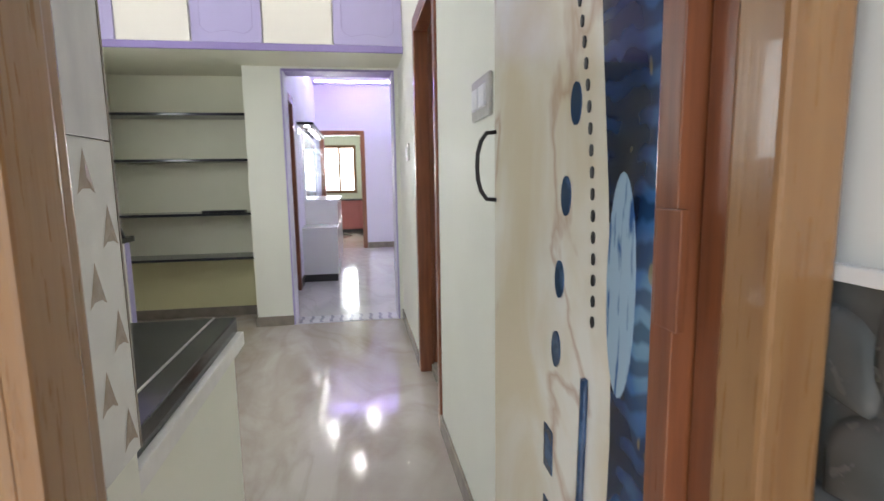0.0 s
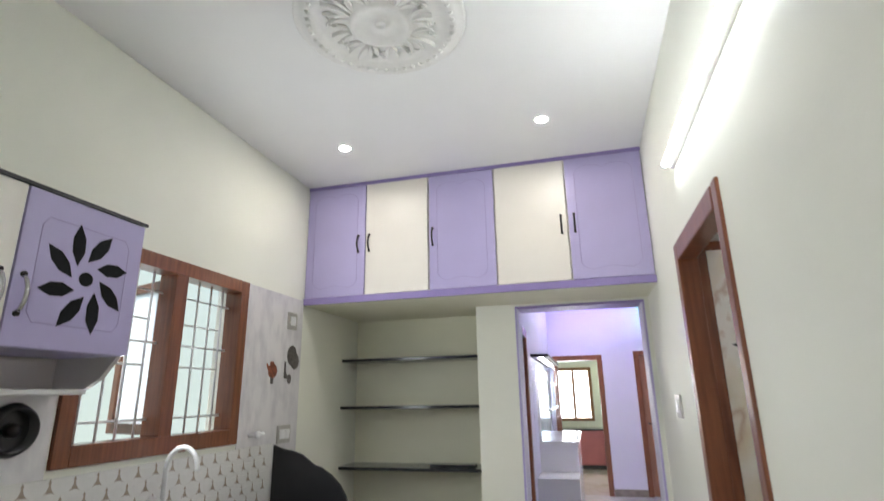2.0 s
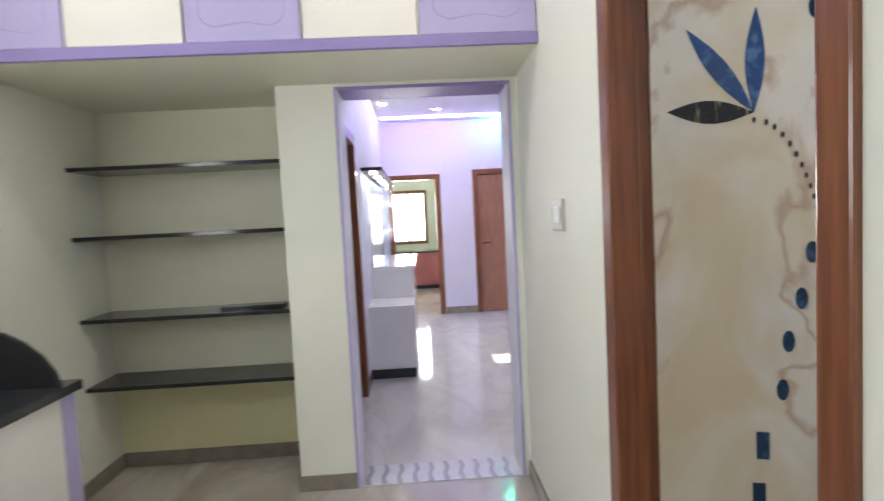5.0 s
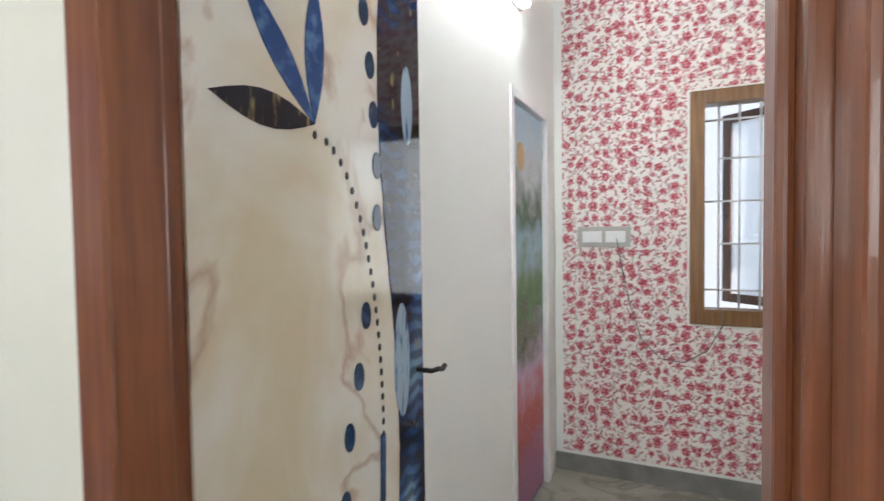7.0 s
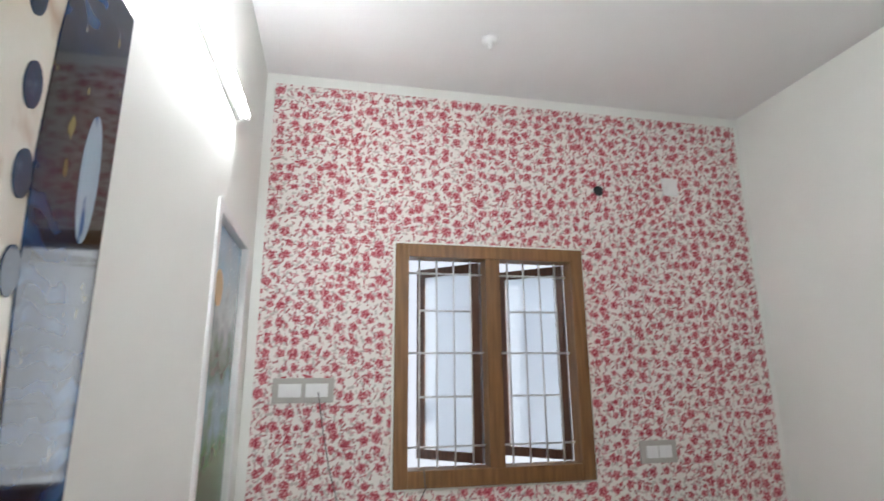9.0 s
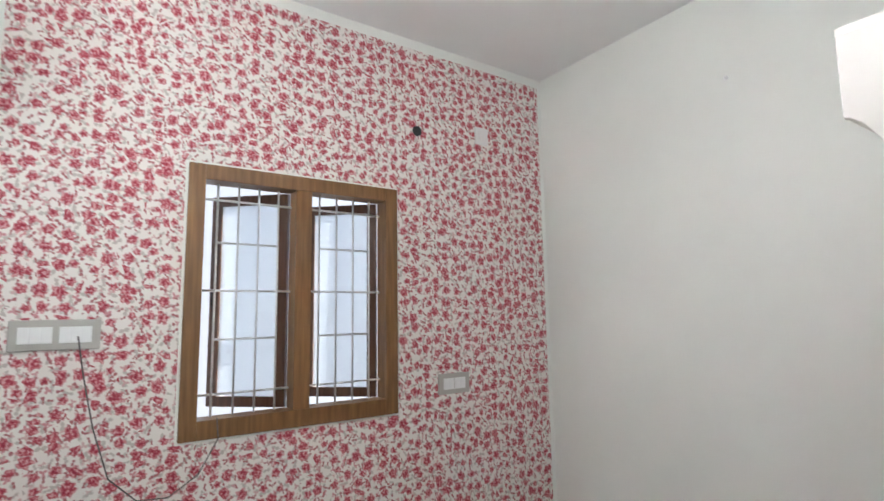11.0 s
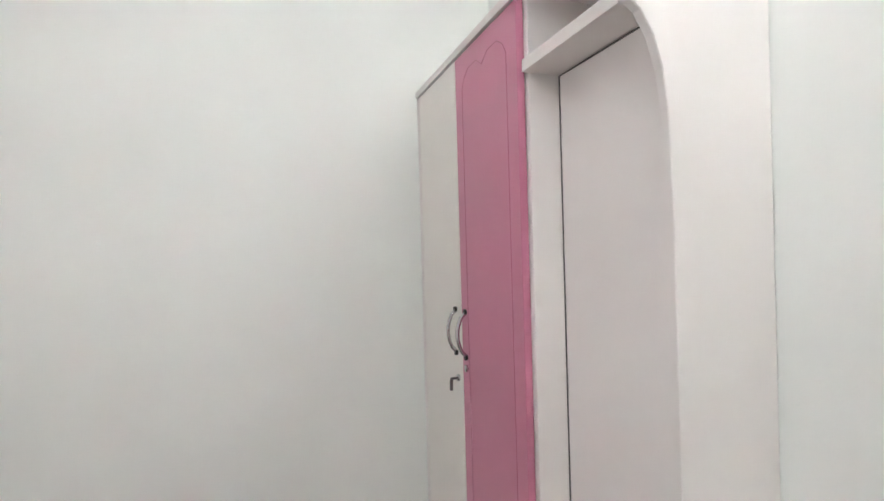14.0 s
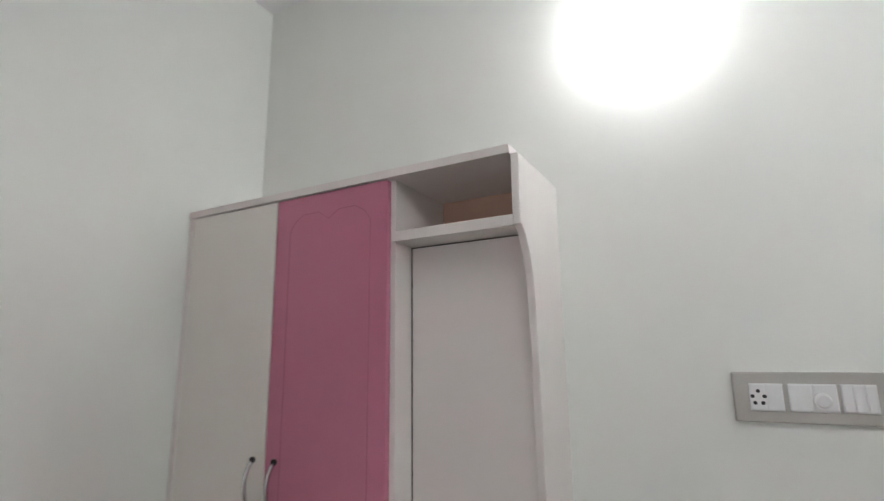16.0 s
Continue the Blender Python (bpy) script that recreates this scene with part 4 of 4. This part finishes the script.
tube_light("tube_light", (EX, 1.53, 2.45), (EX, 2.79, 2.47), (-1, 0, 0), "glowing tube light on the kitchen wall", TUBE)
tube_light("tube_light", (1.2, BN, 2.41), (2.39, BN, 2.42), (0, -1, 0), "glowing tube light on the bedroom wall", BEDTUBE)


def downlight(x, y, z, radius, glow, label):
    t = thing("downlight", (x, y, z), label, "downlight", "ceiling downlights")
    part("ring", local(t, lathe([(radius * 1.3, 0), (radius * 1.3, -0.006), (radius, -0.008), (radius, 0)], (x, y, z), "z", 24)), WHITEPL, t)
    part("lens", local(t, lathe([(radius, -0.002), (radius * 0.98, -0.005)], (x, y, z), "z", 24)), glow, t, "glowing lens")


downlight(-1.31, 3.19, H, 0.034, SPOT, "small warm downlight in the kitchen ceiling")
downlight(-0.06, 3.19, H, 0.034, SPOT, "small warm downlight in the kitchen ceiling")
for x, y in ((0.07, 6.9), (-0.38, 7.9), (1.0, 5.6), (1.1, 7.6), (0.3, 8.3)):
    downlight(x, y, 2.82, 0.045, HALLSPOT, "bright downlight in the hall ceiling")
cove = thing("led_cove", (0.3, 8.4, 2.7), "violet LED strip along the hall ceiling", "LED strip")
part("strip", local(cove, boxes(((-0.45, 8.72, 2.795), (1.6, 8.75, 2.818)))), VIOLETLED, cove)
led = thing("green_led_spot", (1.14, 8.95, 2.74), "small green LED spot by the hall ceiling", "LED spot")
part("lens", local(led, lathe([(0.03, 0), (0.03, -0.02), (0.01, -0.03)], (1.14, 9.02, 2.82), "z", 16)), GREENLED, led)


def ceiling_rose(x, y, radius, label):
    """A plaster medallion: stepped rings, a ring of beads, and fans of leaves."""
    r = thing("ceiling_rose", (x, y, H), label, "ceiling rose")
    part("disc", local(r, lathe([(radius, 0), (radius, -0.014), (radius * 0.97, -0.018), (radius * 0.91, -0.02), (radius * 0.89, -0.03), (radius * 0.80, -0.028), (radius * 0.77, -0.016), (radius * 0.70, -0.012), (radius * 0.4, -0.016), (radius * 0.36, -0.034), (radius * 0.31, -0.036), (radius * 0.25, -0.018), (radius * 0.08, -0.016), (radius * 0.075, -0.024), (radius * 0.05, -0.024), (radius * 0.045, -0.018), (0.002, -0.018)], (x, y, H), "z", 56)), PLASTER, r)
    bm = bmesh.new()
    bmesh.ops.create_icosphere(bm, subdivisions=1, radius=radius * 0.04)
    bead = mesh_of("bead", bm, PLASTER)
    for k in range(44):
        a = 2 * math.pi * k / 44
        o = new("bead", bead)
        o.parent, o.location = r, (radius * 0.84 * math.cos(a), radius * 0.84 * math.sin(a), -0.026)
    for k in range(8):
        a = 2 * math.pi * k / 8
        for spread, long in ((-0.5, 0.22), (-0.25, 0.31), (0, 0.36), (0.25, 0.31), (0.5, 0.22)) if k % 2 else ((-0.35, 0.2), (0, 0.25), (0.35, 0.2)):
            p = Vector((x + radius * 0.37 * math.cos(a + spread * 0.3), y + radius * 0.37 * math.sin(a + spread * 0.3)))
            q = p + Vector((math.cos(a + spread * 1.6), math.sin(a + spread * 1.6))) * radius * long
            part("leaf_relief", local(r, slab(petal(p, q, radius * 0.03, 5), "z", H - 0.03 - 0.006 * (spread == 0), H - 0.01, 0.002)), PLASTER, r)
        for side in (-1, 1):
            c = (x + radius * 0.56 * math.cos(a + side * 0.27), y + radius * 0.56 * math.sin(a + side * 0.27))
            curl = [(c[0] + radius * (0.075 - 0.0045 * i) * math.cos(a + side * i * 0.55), c[1] + radius * (0.075 - 0.0045 * i) * math.sin(a + side * i * 0.55), H - 0.02) for i in range(14)]
            part("scroll_relief", local(r, pipe(curl, radius * 0.014, 5)), PLASTER, r)
    return r


ceiling_rose(-0.655, 2.16, 0.365, "round white plaster rose with leaf relief")
ceiling_rose(1.85, 1.52, 0.30, "round white plaster rose with leaf relief")
hook = thing("ceiling_hook", (2.55, 1.91, H), "white plastic hook box on the bedroom ceiling", "ceiling hook")
part("box", local(hook, lathe([(0.04, 0), (0.04, -0.012), (0.03, -0.02), (0.012, -0.022), (0.012, -0.05), (0.004, -0.055)], (2.55, 1.91, H), "z", 20)), WHITEPL, hook)


def switch_plate(x, y, z, w, h, axis, modules, label, plate=GREYPL):
    """A bevelled plate with rows of rocker keys; axis is the way it looks out."""
    t = thing("switch_plate", (x, y, z), label, "switch")
    o = {"x": (1, 0), "-x": (-1, 0), "-y": (0, -1)}[axis]

    def block(nm, u0, u1, z0, z1, d0, d1, material, bev):
        if o[0]:
            p, q = (x + o[0] * d0, y + u0, z + z0), (x + o[0] * d1, y + u1, z + z1)
        else:
            p, q = (x + u0, y + o[1] * d0, z + z0), (x + u1, y + o[1] * d1, z + z1)
        lo, hi = [min(i, j) for i, j in zip(p, q)], [max(i, j) for i, j in zip(p, q)]
        part(nm, local(t, boxes((lo, hi), bevel=bev)), material, t)
    block("plate", -w / 2, w / 2, -h / 2, h / 2, 0, 0.012, plate, 0.005)
    for u0, u1, keys in modules:
        block("module", u0, u1, -h * 0.27, h * 0.27, 0.012, 0.015, WHITEPL, 0.001)
        s = (u1 - u0) / keys
        for k in range(keys):
            block("key", u0 + s * k + 0.002, u0 + s * (k + 1) - 0.002, -h * 0.25, h * 0.25, 0.015, 0.019, WHITEPL, 0.0015)
    return t


switch_plate(EX, 1.305, 1.44, 0.21, 0.115, "-x", [(-0.075, -0.005, 2), (0.005, 0.075, 2)], "grey switch plate with white keys by the entrance")
switch_plate(EX, 3.50, 1.40, 0.15, 0.12, "-x", [(-0.035, 0.035, 2)], "pale grey switch plate with two white keys")
switch_plate(WX + 0.006, 3.585, 1.985, 0.11, 0.115, "x", [(-0.03, 0.03, 1)], "grey socket plate on the tiles")
switch_plate(WX + 0.006, 3.56, 1.255, 0.15, 0.11, "x", [(-0.055, -0.003, 1), (0.003, 0.055, 1)], "grey socket plate above the granite screen")
switch_plate(BE - 0.003, 2.735, 1.357, 0.285, 0.115, "-x", [(-0.115, -0.01, 3), (0.01, 0.115, 3)], "grey switch plate with a cable on the wallpaper")
switch_plate(BE - 0.003, 0.89, 1.02, 0.215, 0.115, "-x", [(-0.075, 0.0, 2), (0.005, 0.075, 2)], "grey socket plate low on the wallpaper")
switch_plate(BE - 0.003, 0.643, 2.522, 0.1, 0.11, "-x", [(-0.025, 0.025, 1)], "pale socket plate high on the wallpaper", WHITEPL)
sp = switch_plate(BX, 1.912, 1.387, 0.305, 0.115, "x", [(-0.118, -0.05, 2), (-0.04, 0.052, 2), (0.058, 0.122, 3)], "long grey switch board with socket and dial")
part("fan_dial", local(sp, lathe([(0.017, 0), (0.016, 0.012), (0.012, 0.016)], (BX + 0.018, 1.935, 1.382), "x", 18)), WHITEPL, sp)
for du, dz in ((0, 0.014), (-0.012, 0.002), (0.012, 0.002), (-0.008, -0.013), (0.008, -0.013)):
    part("socket_hole", local(sp, lathe([(0.0045, 0), (0.0045, 0.0008)], (BX + 0.0192, 1.812 + du, 1.387 + dz), "x", 8)), BLACK, sp)
cable = solid("hanging_cable", pipe([(BE - 0.024, 2.665, 1.35), (BE - 0.028, 2.64, 1.2), (BE - 0.02, 2.60, 1.0), (BE - 0.016, 2.54, 0.80), (BE - 0.016, 2.44, 0.70), (BE - 0.016, 2.33, 0.69), (BE - 0.016, 2.22, 0.76), (BE - 0.04, 2.15, 0.9), (BE - 0.05, 2.16, 0.99)], 0.003, 6), PEWTER, "thin grey cable hanging along the wallpaper", "cable")
hole = solid("pipe_hole", lathe([(0.03, 0), (0.03, -0.004), (0.022, -0.005), (0.02, -0.0035)], (BE - 0.003, 1.115, 2.469), "x", 20), BLACK, "dark round pipe sleeve in the wallpaper", "pipe sleeve")
nail = solid("wall_nail", lathe([(0.012, 0), (0.012, 0.004), (0.004, 0.006), (0.004, 0.02), (0.002, 0.021)], (1.795, BS, 2.546), "y", 12), WHITEPL, "small white nail plug in the plain wall", "nail")
bulb = thing("wall_bulb", (BX, 1.62, 2.43), "bright round bulb in a wall holder", "wall lamp")
part("holder", local(bulb, lathe([(0.022, 0), (0.022, 0.05)], (BX, 1.62, 2.44), "x", 20)), WHITEPL, bulb)
part("glass_bulb", local(bulb, lathe([(0.022, 0.05), (0.034, 0.065), (0.042, 0.09), (0.036, 0.115), (0.012, 0.13)], (BX, 1.62, 2.44), "x", 16)), BULB, bulb, "glowing white bulb")

# printed utensils on the tiles
u = thing("printed_kettle", (WX + 0.006, 3.39, 1.64), "copper-red kettle motif on the tiles", "tile motif")
part("pot", local(u, slab(oval(3.395, 1.645, 0.05, 0.045), "x", WX + 0.006, WX + 0.009)), COPPER, u)
part("lid", local(u, slab(oval(3.385, 1.69, 0.022, 0.014), "x", WX + 0.006, WX + 0.0085)), COPPER, u)
part("spout", local(u, slab([(3.35, 1.64), (3.325, 1.68), (3.33, 1.69), (3.36, 1.665)], "x", WX + 0.006, WX + 0.0085)), COPPER, u)
part("foot", local(u, slab([(3.375, 1.61), (3.41, 1.61), (3.405, 1.565), (3.38, 1.565)], "x", WX + 0.006, WX + 0.0085)), PEWTER, u)
u = thing("printed_ladle", (WX + 0.006, 3.6, 1.7), "grey ladle and pan motif on the tiles", "tile motif")
part("pan", local(u, slab(oval(3.615, 1.755, 0.058, 0.068), "x", WX + 0.006, WX + 0.009)), PEWTER, u)
part("pan", local(u, slab(oval(3.655, 1.72, 0.05, 0.056), "x", WX + 0.006, WX + 0.0085)), PEWTER, u)
part("ladle", local(u, slab([(3.53, 1.71), (3.545, 1.71), (3.55, 1.64), (3.575, 1.62), (3.57, 1.60), (3.53, 1.605)], "x", WX + 0.006, WX + 0.0085)), PEWTER, u)
part("spoon", local(u, slab(oval(3.595, 1.60, 0.022, 0.032), "x", WX + 0.006, WX + 0.0085)), PEWTER, u)


# ---- windows ----
def window(name, face, out, y0, y1, z0, z1, material, bars, sashes, label, fw=0.07, mull=0.08):
    """A two-light wooden window in a wall across x. face: the room side, out: +1 or -1 outwards."""
    w = thing(name, (face, (y0 + y1) / 2, z0), label, "window", kind="structure")

    def blk(nm, d0, d1, ya, yb, za, zb, bev=0.004, m=material):
        p, q = sorted((face + out * d0, face + out * d1))
        return part(nm, local(w, boxes(((p, ya, za), (q, yb, zb)), bevel=bev)), m, w)
    blk("window_frame", -0.018, 0.09, y0, y0 + fw, z0, z1)
    blk("window_frame", -0.018, 0.09, y1 - fw, y1, z0, z1)
    blk("window_frame", -0.018, 0.09, y0 + fw, y1 - fw, z1 - fw, z1)
    blk("window_sill", -0.018, 0.09, y0 + fw, y1 - fw, z0, z0 + fw * 1.15)
    mid = (y0 + y1) / 2
    blk("mullion", -0.014, 0.088, mid - mull / 2, mid + mull / 2, z0 + fw, z1 - fw)
    zb, zt = z0 + fw * 1.15, z1 - fw
    for k, (a, b) in enumerate(((y0 + fw, mid - mull / 2), (mid + mull / 2, y1 - fw))):
        x = face + out * 0.06
        n = 4
        for i in range(n):
            y = a + (b - a) * (0.16 + 0.68 * i / (n - 1))
            part("grille_bar", local(w, pipe([(x, y, zb), (x, y, zt)], 0.0055, 6)), GRILLE, w)
        for v in bars:
            z = zb + (zt - zb) * v
            inset = 0.16 * (b - a) if v in (bars[1], bars[3]) else 0
            part("grille_bar", local(w, pipe([(x + out * 0.006, a + inset, z), (x + out * 0.006, b - inset, z)], 0.0055, 6)), GRILLE, w)
        hinge_low, angle = sashes[k]
        wd, th = b - a - 0.006, 0.03
        s = new("sash")
        s.parent = w
        hy = a + 0.003 if hinge_low else b - 0.003
        s.location = (face + out * 0.095 - w.location.x, hy - w.location.y, zb - w.location.z)
        sign = 1 if hinge_low else -1
        s.rotation_euler = (0, 0, radians(-angle * sign * out))
        hgt = zt - zb
        st = 0.05
        for pa, pb in (((0, 0), (st, hgt)), ((wd - st, 0), (wd, hgt)), ((st, 0), (wd - st, st)), ((st, hgt - st), (wd - st, hgt))):
            ya, yb = sorted((sign * pa[0], sign * pb[0]))
            part("sash_rail", boxes(((-th / 2, ya, pa[1]), (th / 2, yb, pb[1])), bevel=0.003), SASHWOOD, s)
        ya, yb = sorted((sign * st, sign * (wd - st)))
        g = part("pane", boxes(((-0.003, ya, st), (0.003, yb, hgt - st))), FROST, s, "frosted glass pane")
        g.visible_shadow = False
        part("sash_handle", pipe([(-0.015 * out, sign * (wd - 0.025), hgt * 0.45), (-0.045 * out, sign * (wd - 0.03), hgt * 0.47), (-0.045 * out, sign * (wd - 0.03), hgt * 0.53), (-0.015 * out, sign * (wd - 0.025), hgt * 0.55)], 0.004, 6), DARKMETAL, s)
    return w


window("window_1", WX, -1, 2.0, 3.078, 1.235, 2.15, WOOD, (0.1, 0.42, 0.56, 0.7, 0.88), ((True, 68), (True, 72)), "reddish-brown wooden window with white grille, sashes open")
window("window_2", BE, 1, 1.257, 2.303, 0.897, 2.1, WINWOOD, (0.09, 0.32, 0.53, 0.74, 0.93), ((True, 42), (True, 42)), "oak-brown wooden window with white grille, sashes open")

# ---- bedroom wardrobe ----
wr = thing("wardrobe", (0.8, 0.72, 0), "ivory and rose-pink wardrobe with an open dressing bay", "wardrobe")
XF = 0.966
part("carcass", local(wr, boxes(((BX + 0.002, 0.10, 0.0), (XF - 0.022, 0.96, 1.985)))), BLUSH, wr)
part("top_board", local(wr, boxes(((BX + 0.002, 0.10, 1.986), (XF + 0.006, 1.334, 2.01)), bevel=0.002)), BLUSH, wr)
part("side_trim", local(wr, boxes(((XF - 0.02, 0.099, 0.0), (XF, 0.122, 1.985)))), BLUSH, wr)
d = grooved_door(wr, "door", "x", XF - 0.02, 0.124, 0.535, 0.06, 1.984, IVORY)
d["label"] = "ivory door"
d = grooved_door(wr, "door", "x", XF - 0.02, 0.537, 0.966, 0.06, 1.984, PINK)
d["label"] = "rose-pink door with a routed arch"
part("bay_side", local(wr, boxes(((BX + 0.002, 0.961, 0.0), (XF - 0.022, 0.979, 1.985)), bevel=0.002)), BLUSH, wr)
part("bay_back", local(wr, boxes(((BX + 0.002, 0.98, 0.0), (0.862, 1.334, 1.80)))), BLUSH, wr)
# the cubby's warm, orange-lit shade is painted into this back board
part("bay_back", local(wr, boxes(((BX + 0.002, 0.98, 1.831), (BX + 0.02, 1.334, 1.985)))), BAYWARM, wr, "back of the upper cubby, warm shading put into its brown")
part("bay_edge", local(wr, boxes(((0.8622, 0.98, 0.66), (0.8645, 0.983, 1.80)), ((0.8622, 0.983, 1.797), (0.8645, 1.334, 1.80)))), PEWTER, wr)
part("bay_shelf", local(wr, boxes(((BX + 0.021, 0.98, 1.801), (XF - 0.004, 1.334, 1.83)), bevel=0.002)), BLUSH, wr)
part("bay_ledge", local(wr, boxes(((0.8625, 0.98, 0.60), (0.94, 1.334, 0.66)), bevel=0.004)), BLUSH, wr)
prof = [(BX + 0.002, 0.0), (0.872, 0.0), (0.874, 0.9), (0.876, 1.45), (0.882, 1.62), (0.892, 1.69), (0.91, 1.745), (0.935, 1.785), (0.955, 1.80), (XF, 1.803), (XF, 1.985), (BX + 0.002, 1.985)]
part("side_panel", local(wr, slab(prof, "y", 1.335, 1.356, 0.002)), BLUSH, wr, "pale side panel with a curved cut-away")
for y in (0.49, 0.578):
    shallow_handle(wr, XF, y, 1.125, "x", 0.14, 0.03, CHROME)
part("lock", local(wr, lathe([(0.011, 0), (0.011, 0.006), (0.006, 0.008)], (XF, 0.50, 0.975), "x", 14)), CHROME, wr)
part("lock", local(wr, lathe([(0.011, 0), (0.011, 0.006), (0.006, 0.008)], (XF, 0.575, 1.02), "x", 14)), CHROME, wr)
part("key", local(wr, boxes(((XF + 0.008, 0.499, 0.97), (XF + 0.03, 0.501, 0.978)), ((XF + 0.022, 0.497, 0.936), (XF + 0.032, 0.501, 0.97)))), PEWTER, wr, "small key hanging in the lock")

# ---- hall and far room ----
door_frame("door_frame_4", "x", -0.66, -0.485, 4.95, 5.75, 2.1, 0.08, WOOD, "reddish-brown frame of the hall side door")
solid("door_4", boxes(((-0.60, 5.035, 0.01), (-0.57, 5.665, 2.015)), bevel=0.003), WOOD, "closed brown hall side door", "door", "structure")
door_frame("door_frame_5", "y", 9.125, 9.28, -0.444, 0.325, 2.06, 0.075, WOOD, "brown frame of the far doorway")
door_frame("door_frame_6", "y", 9.12, 9.28, 0.80, 1.64, 2.10, 0.075, WOOD, "brown frame of the hall entrance door")
d = thing("door_6", (0.88, 9.15, 0), "closed panelled brown wooden door in the hall", "door", kind="structure")
part("body", local(d, boxes(((0.877, 9.16, 0.01), (1.563, 9.20, 2.022)), bevel=0.003)), HALLWOOD, d)
for a, b in ((0.12, 0.62), (0.72, 1.25), (1.35, 1.92)):
    for u in (0.96, 1.25):
        part("door_panel", local(d, boxes(((u, 9.148, a), (u + 0.23, 9.159, b)), bevel=0.004)), HALLWOOD, d)
part("door_handle", local(d, pipe([(0.915, 9.16, 1.02), (0.915, 9.11, 1.02), (1.03, 9.11, 1.02)], 0.01, 8)), DARKMETAL, d)

tv = thing("low_white_cabinet", (-0.28, 7.1, 0), "long glossy white cabinet on a black plinth", "cabinet")
part("body", local(tv, boxes(((-0.498, 6.12, 0.09), (-0.085, 8.3, 0.655)), bevel=0.004)), CERAMIC, tv)
part("plinth", local(tv, boxes(((-0.498, 6.14, 0), (-0.1, 8.3, 0.09)))), BLACK, tv)
up = thing("white_crockery_unit", (-0.3, 7.5, 0.655), "glossy white crockery unit standing on the cabinet", "cabinet")
part("body", local(up, boxes(((-0.498, 6.6, 0.656), (-0.09, 8.3, 0.94)), bevel=0.004)), CERAMIC, up)
part("top", local(up, boxes(((-0.498, 6.58, 0.941), (-0.07, 8.32, 0.97)), bevel=0.003)), CERAMIC, up)
part("back_panel", local(up, boxes(((-0.498, 6.6, 0.971), (-0.47, 8.3, 1.80)))), CERAMIC, up)
part("canopy", local(up, boxes(((-0.498, 6.15, 1.86), (-0.31, 8.3, 1.89)), bevel=0.003)), BLACK, up)
for k in range(4):
    part("canopy_light", local(up, lathe([(0.03, 0), (0.03, -0.012)], (-0.40, 6.35 + 0.5 * k, 1.859), "z", 14)), HALLSPOT, up, "small glowing light")
    part("rack_upright", local(up, boxes(((-0.498, 6.2 + 0.6 * k, 0.971 if k else 1.0), (-0.34, 6.215 + 0.6 * k, 1.859)))), CLEAR, up, "clear glass divider")
for z in (1.3, 1.6):
    part("glass_shelf", local(up, boxes(((-0.469, 6.62, z), (-0.35, 8.3, z + 0.008)))), CLEAR, up, "clear glass shelf")
w = thing("window_3", (-0.22, 12.55, 0.9), "brown wooden window bright with daylight", "window", kind="structure")
for a, b in (((-0.62, 0.9), (-0.55, 2.03)), ((0.10, 0.9), (0.17, 2.03)), ((-0.55, 1.96), (0.10, 2.03)), ((-0.55, 0.9), (0.10, 0.97)), ((-0.255, 0.97), (-0.195, 1.96))):
    part("window_frame", local(w, boxes(((a[0], 12.53, a[1]), (b[0], 12.62, b[1])), bevel=0.004)), WINWOOD, w)
for k in range(2):
    g = part("pane", local(w, boxes(((-0.55 + 0.355 * k, 12.57, 0.97), (-0.255 + 0.355 * k, 12.576, 1.96)))), FROST, w)
    g.visible_shadow = False
c = thing("far_base_cabinet", (-0.3, 12.3, 0), "dusty red base cabinet under the far window", "cabinet")
part("body", local(c, boxes(((-1.3, 12.0, 0.08), (0.7, 12.53, 0.74)), bevel=0.003)), REDCAB, c)
for k in range(4):
    part("door", local(c, boxes(((-1.28 + 0.49 * k, 11.98, 0.1), (-0.80 + 0.49 * k, 12.0, 0.72)), bevel=0.003)), REDCAB, c)
part("plinth", local(c, boxes(((-1.3, 12.05, 0), (0.7, 12.53, 0.08)))), BLACK, c)
solid("far_worktop", boxes(((-1.3, 11.95, 0.741), (0.72, 12.549, 0.775)), bevel=0.003), GRANITE, "black granite worktop under the far window", "worktop")

# ---- the bedroom stands a low step above the kitchen, past a thick partition ----
STEP = Vector((0.075, 0, 0.05))
for ob in list(bpy.data.objects):
    if ob.parent is None and ob.type in {"MESH", "EMPTY"}:
        spots = [ob.matrix_basis @ Vector(c) for c in ob.bound_box] if ob.type == "MESH" else [ob.location]
        mid = sum(spots, Vector()) / len(spots)
        if 0.5876 < mid.x < 4.45 and -0.2 < mid.y < 3.2 and not ob.name.startswith("door_frame_2") or ob.name in {"wall_bedroom_west", "door_2"}:
            ob.location += STEP
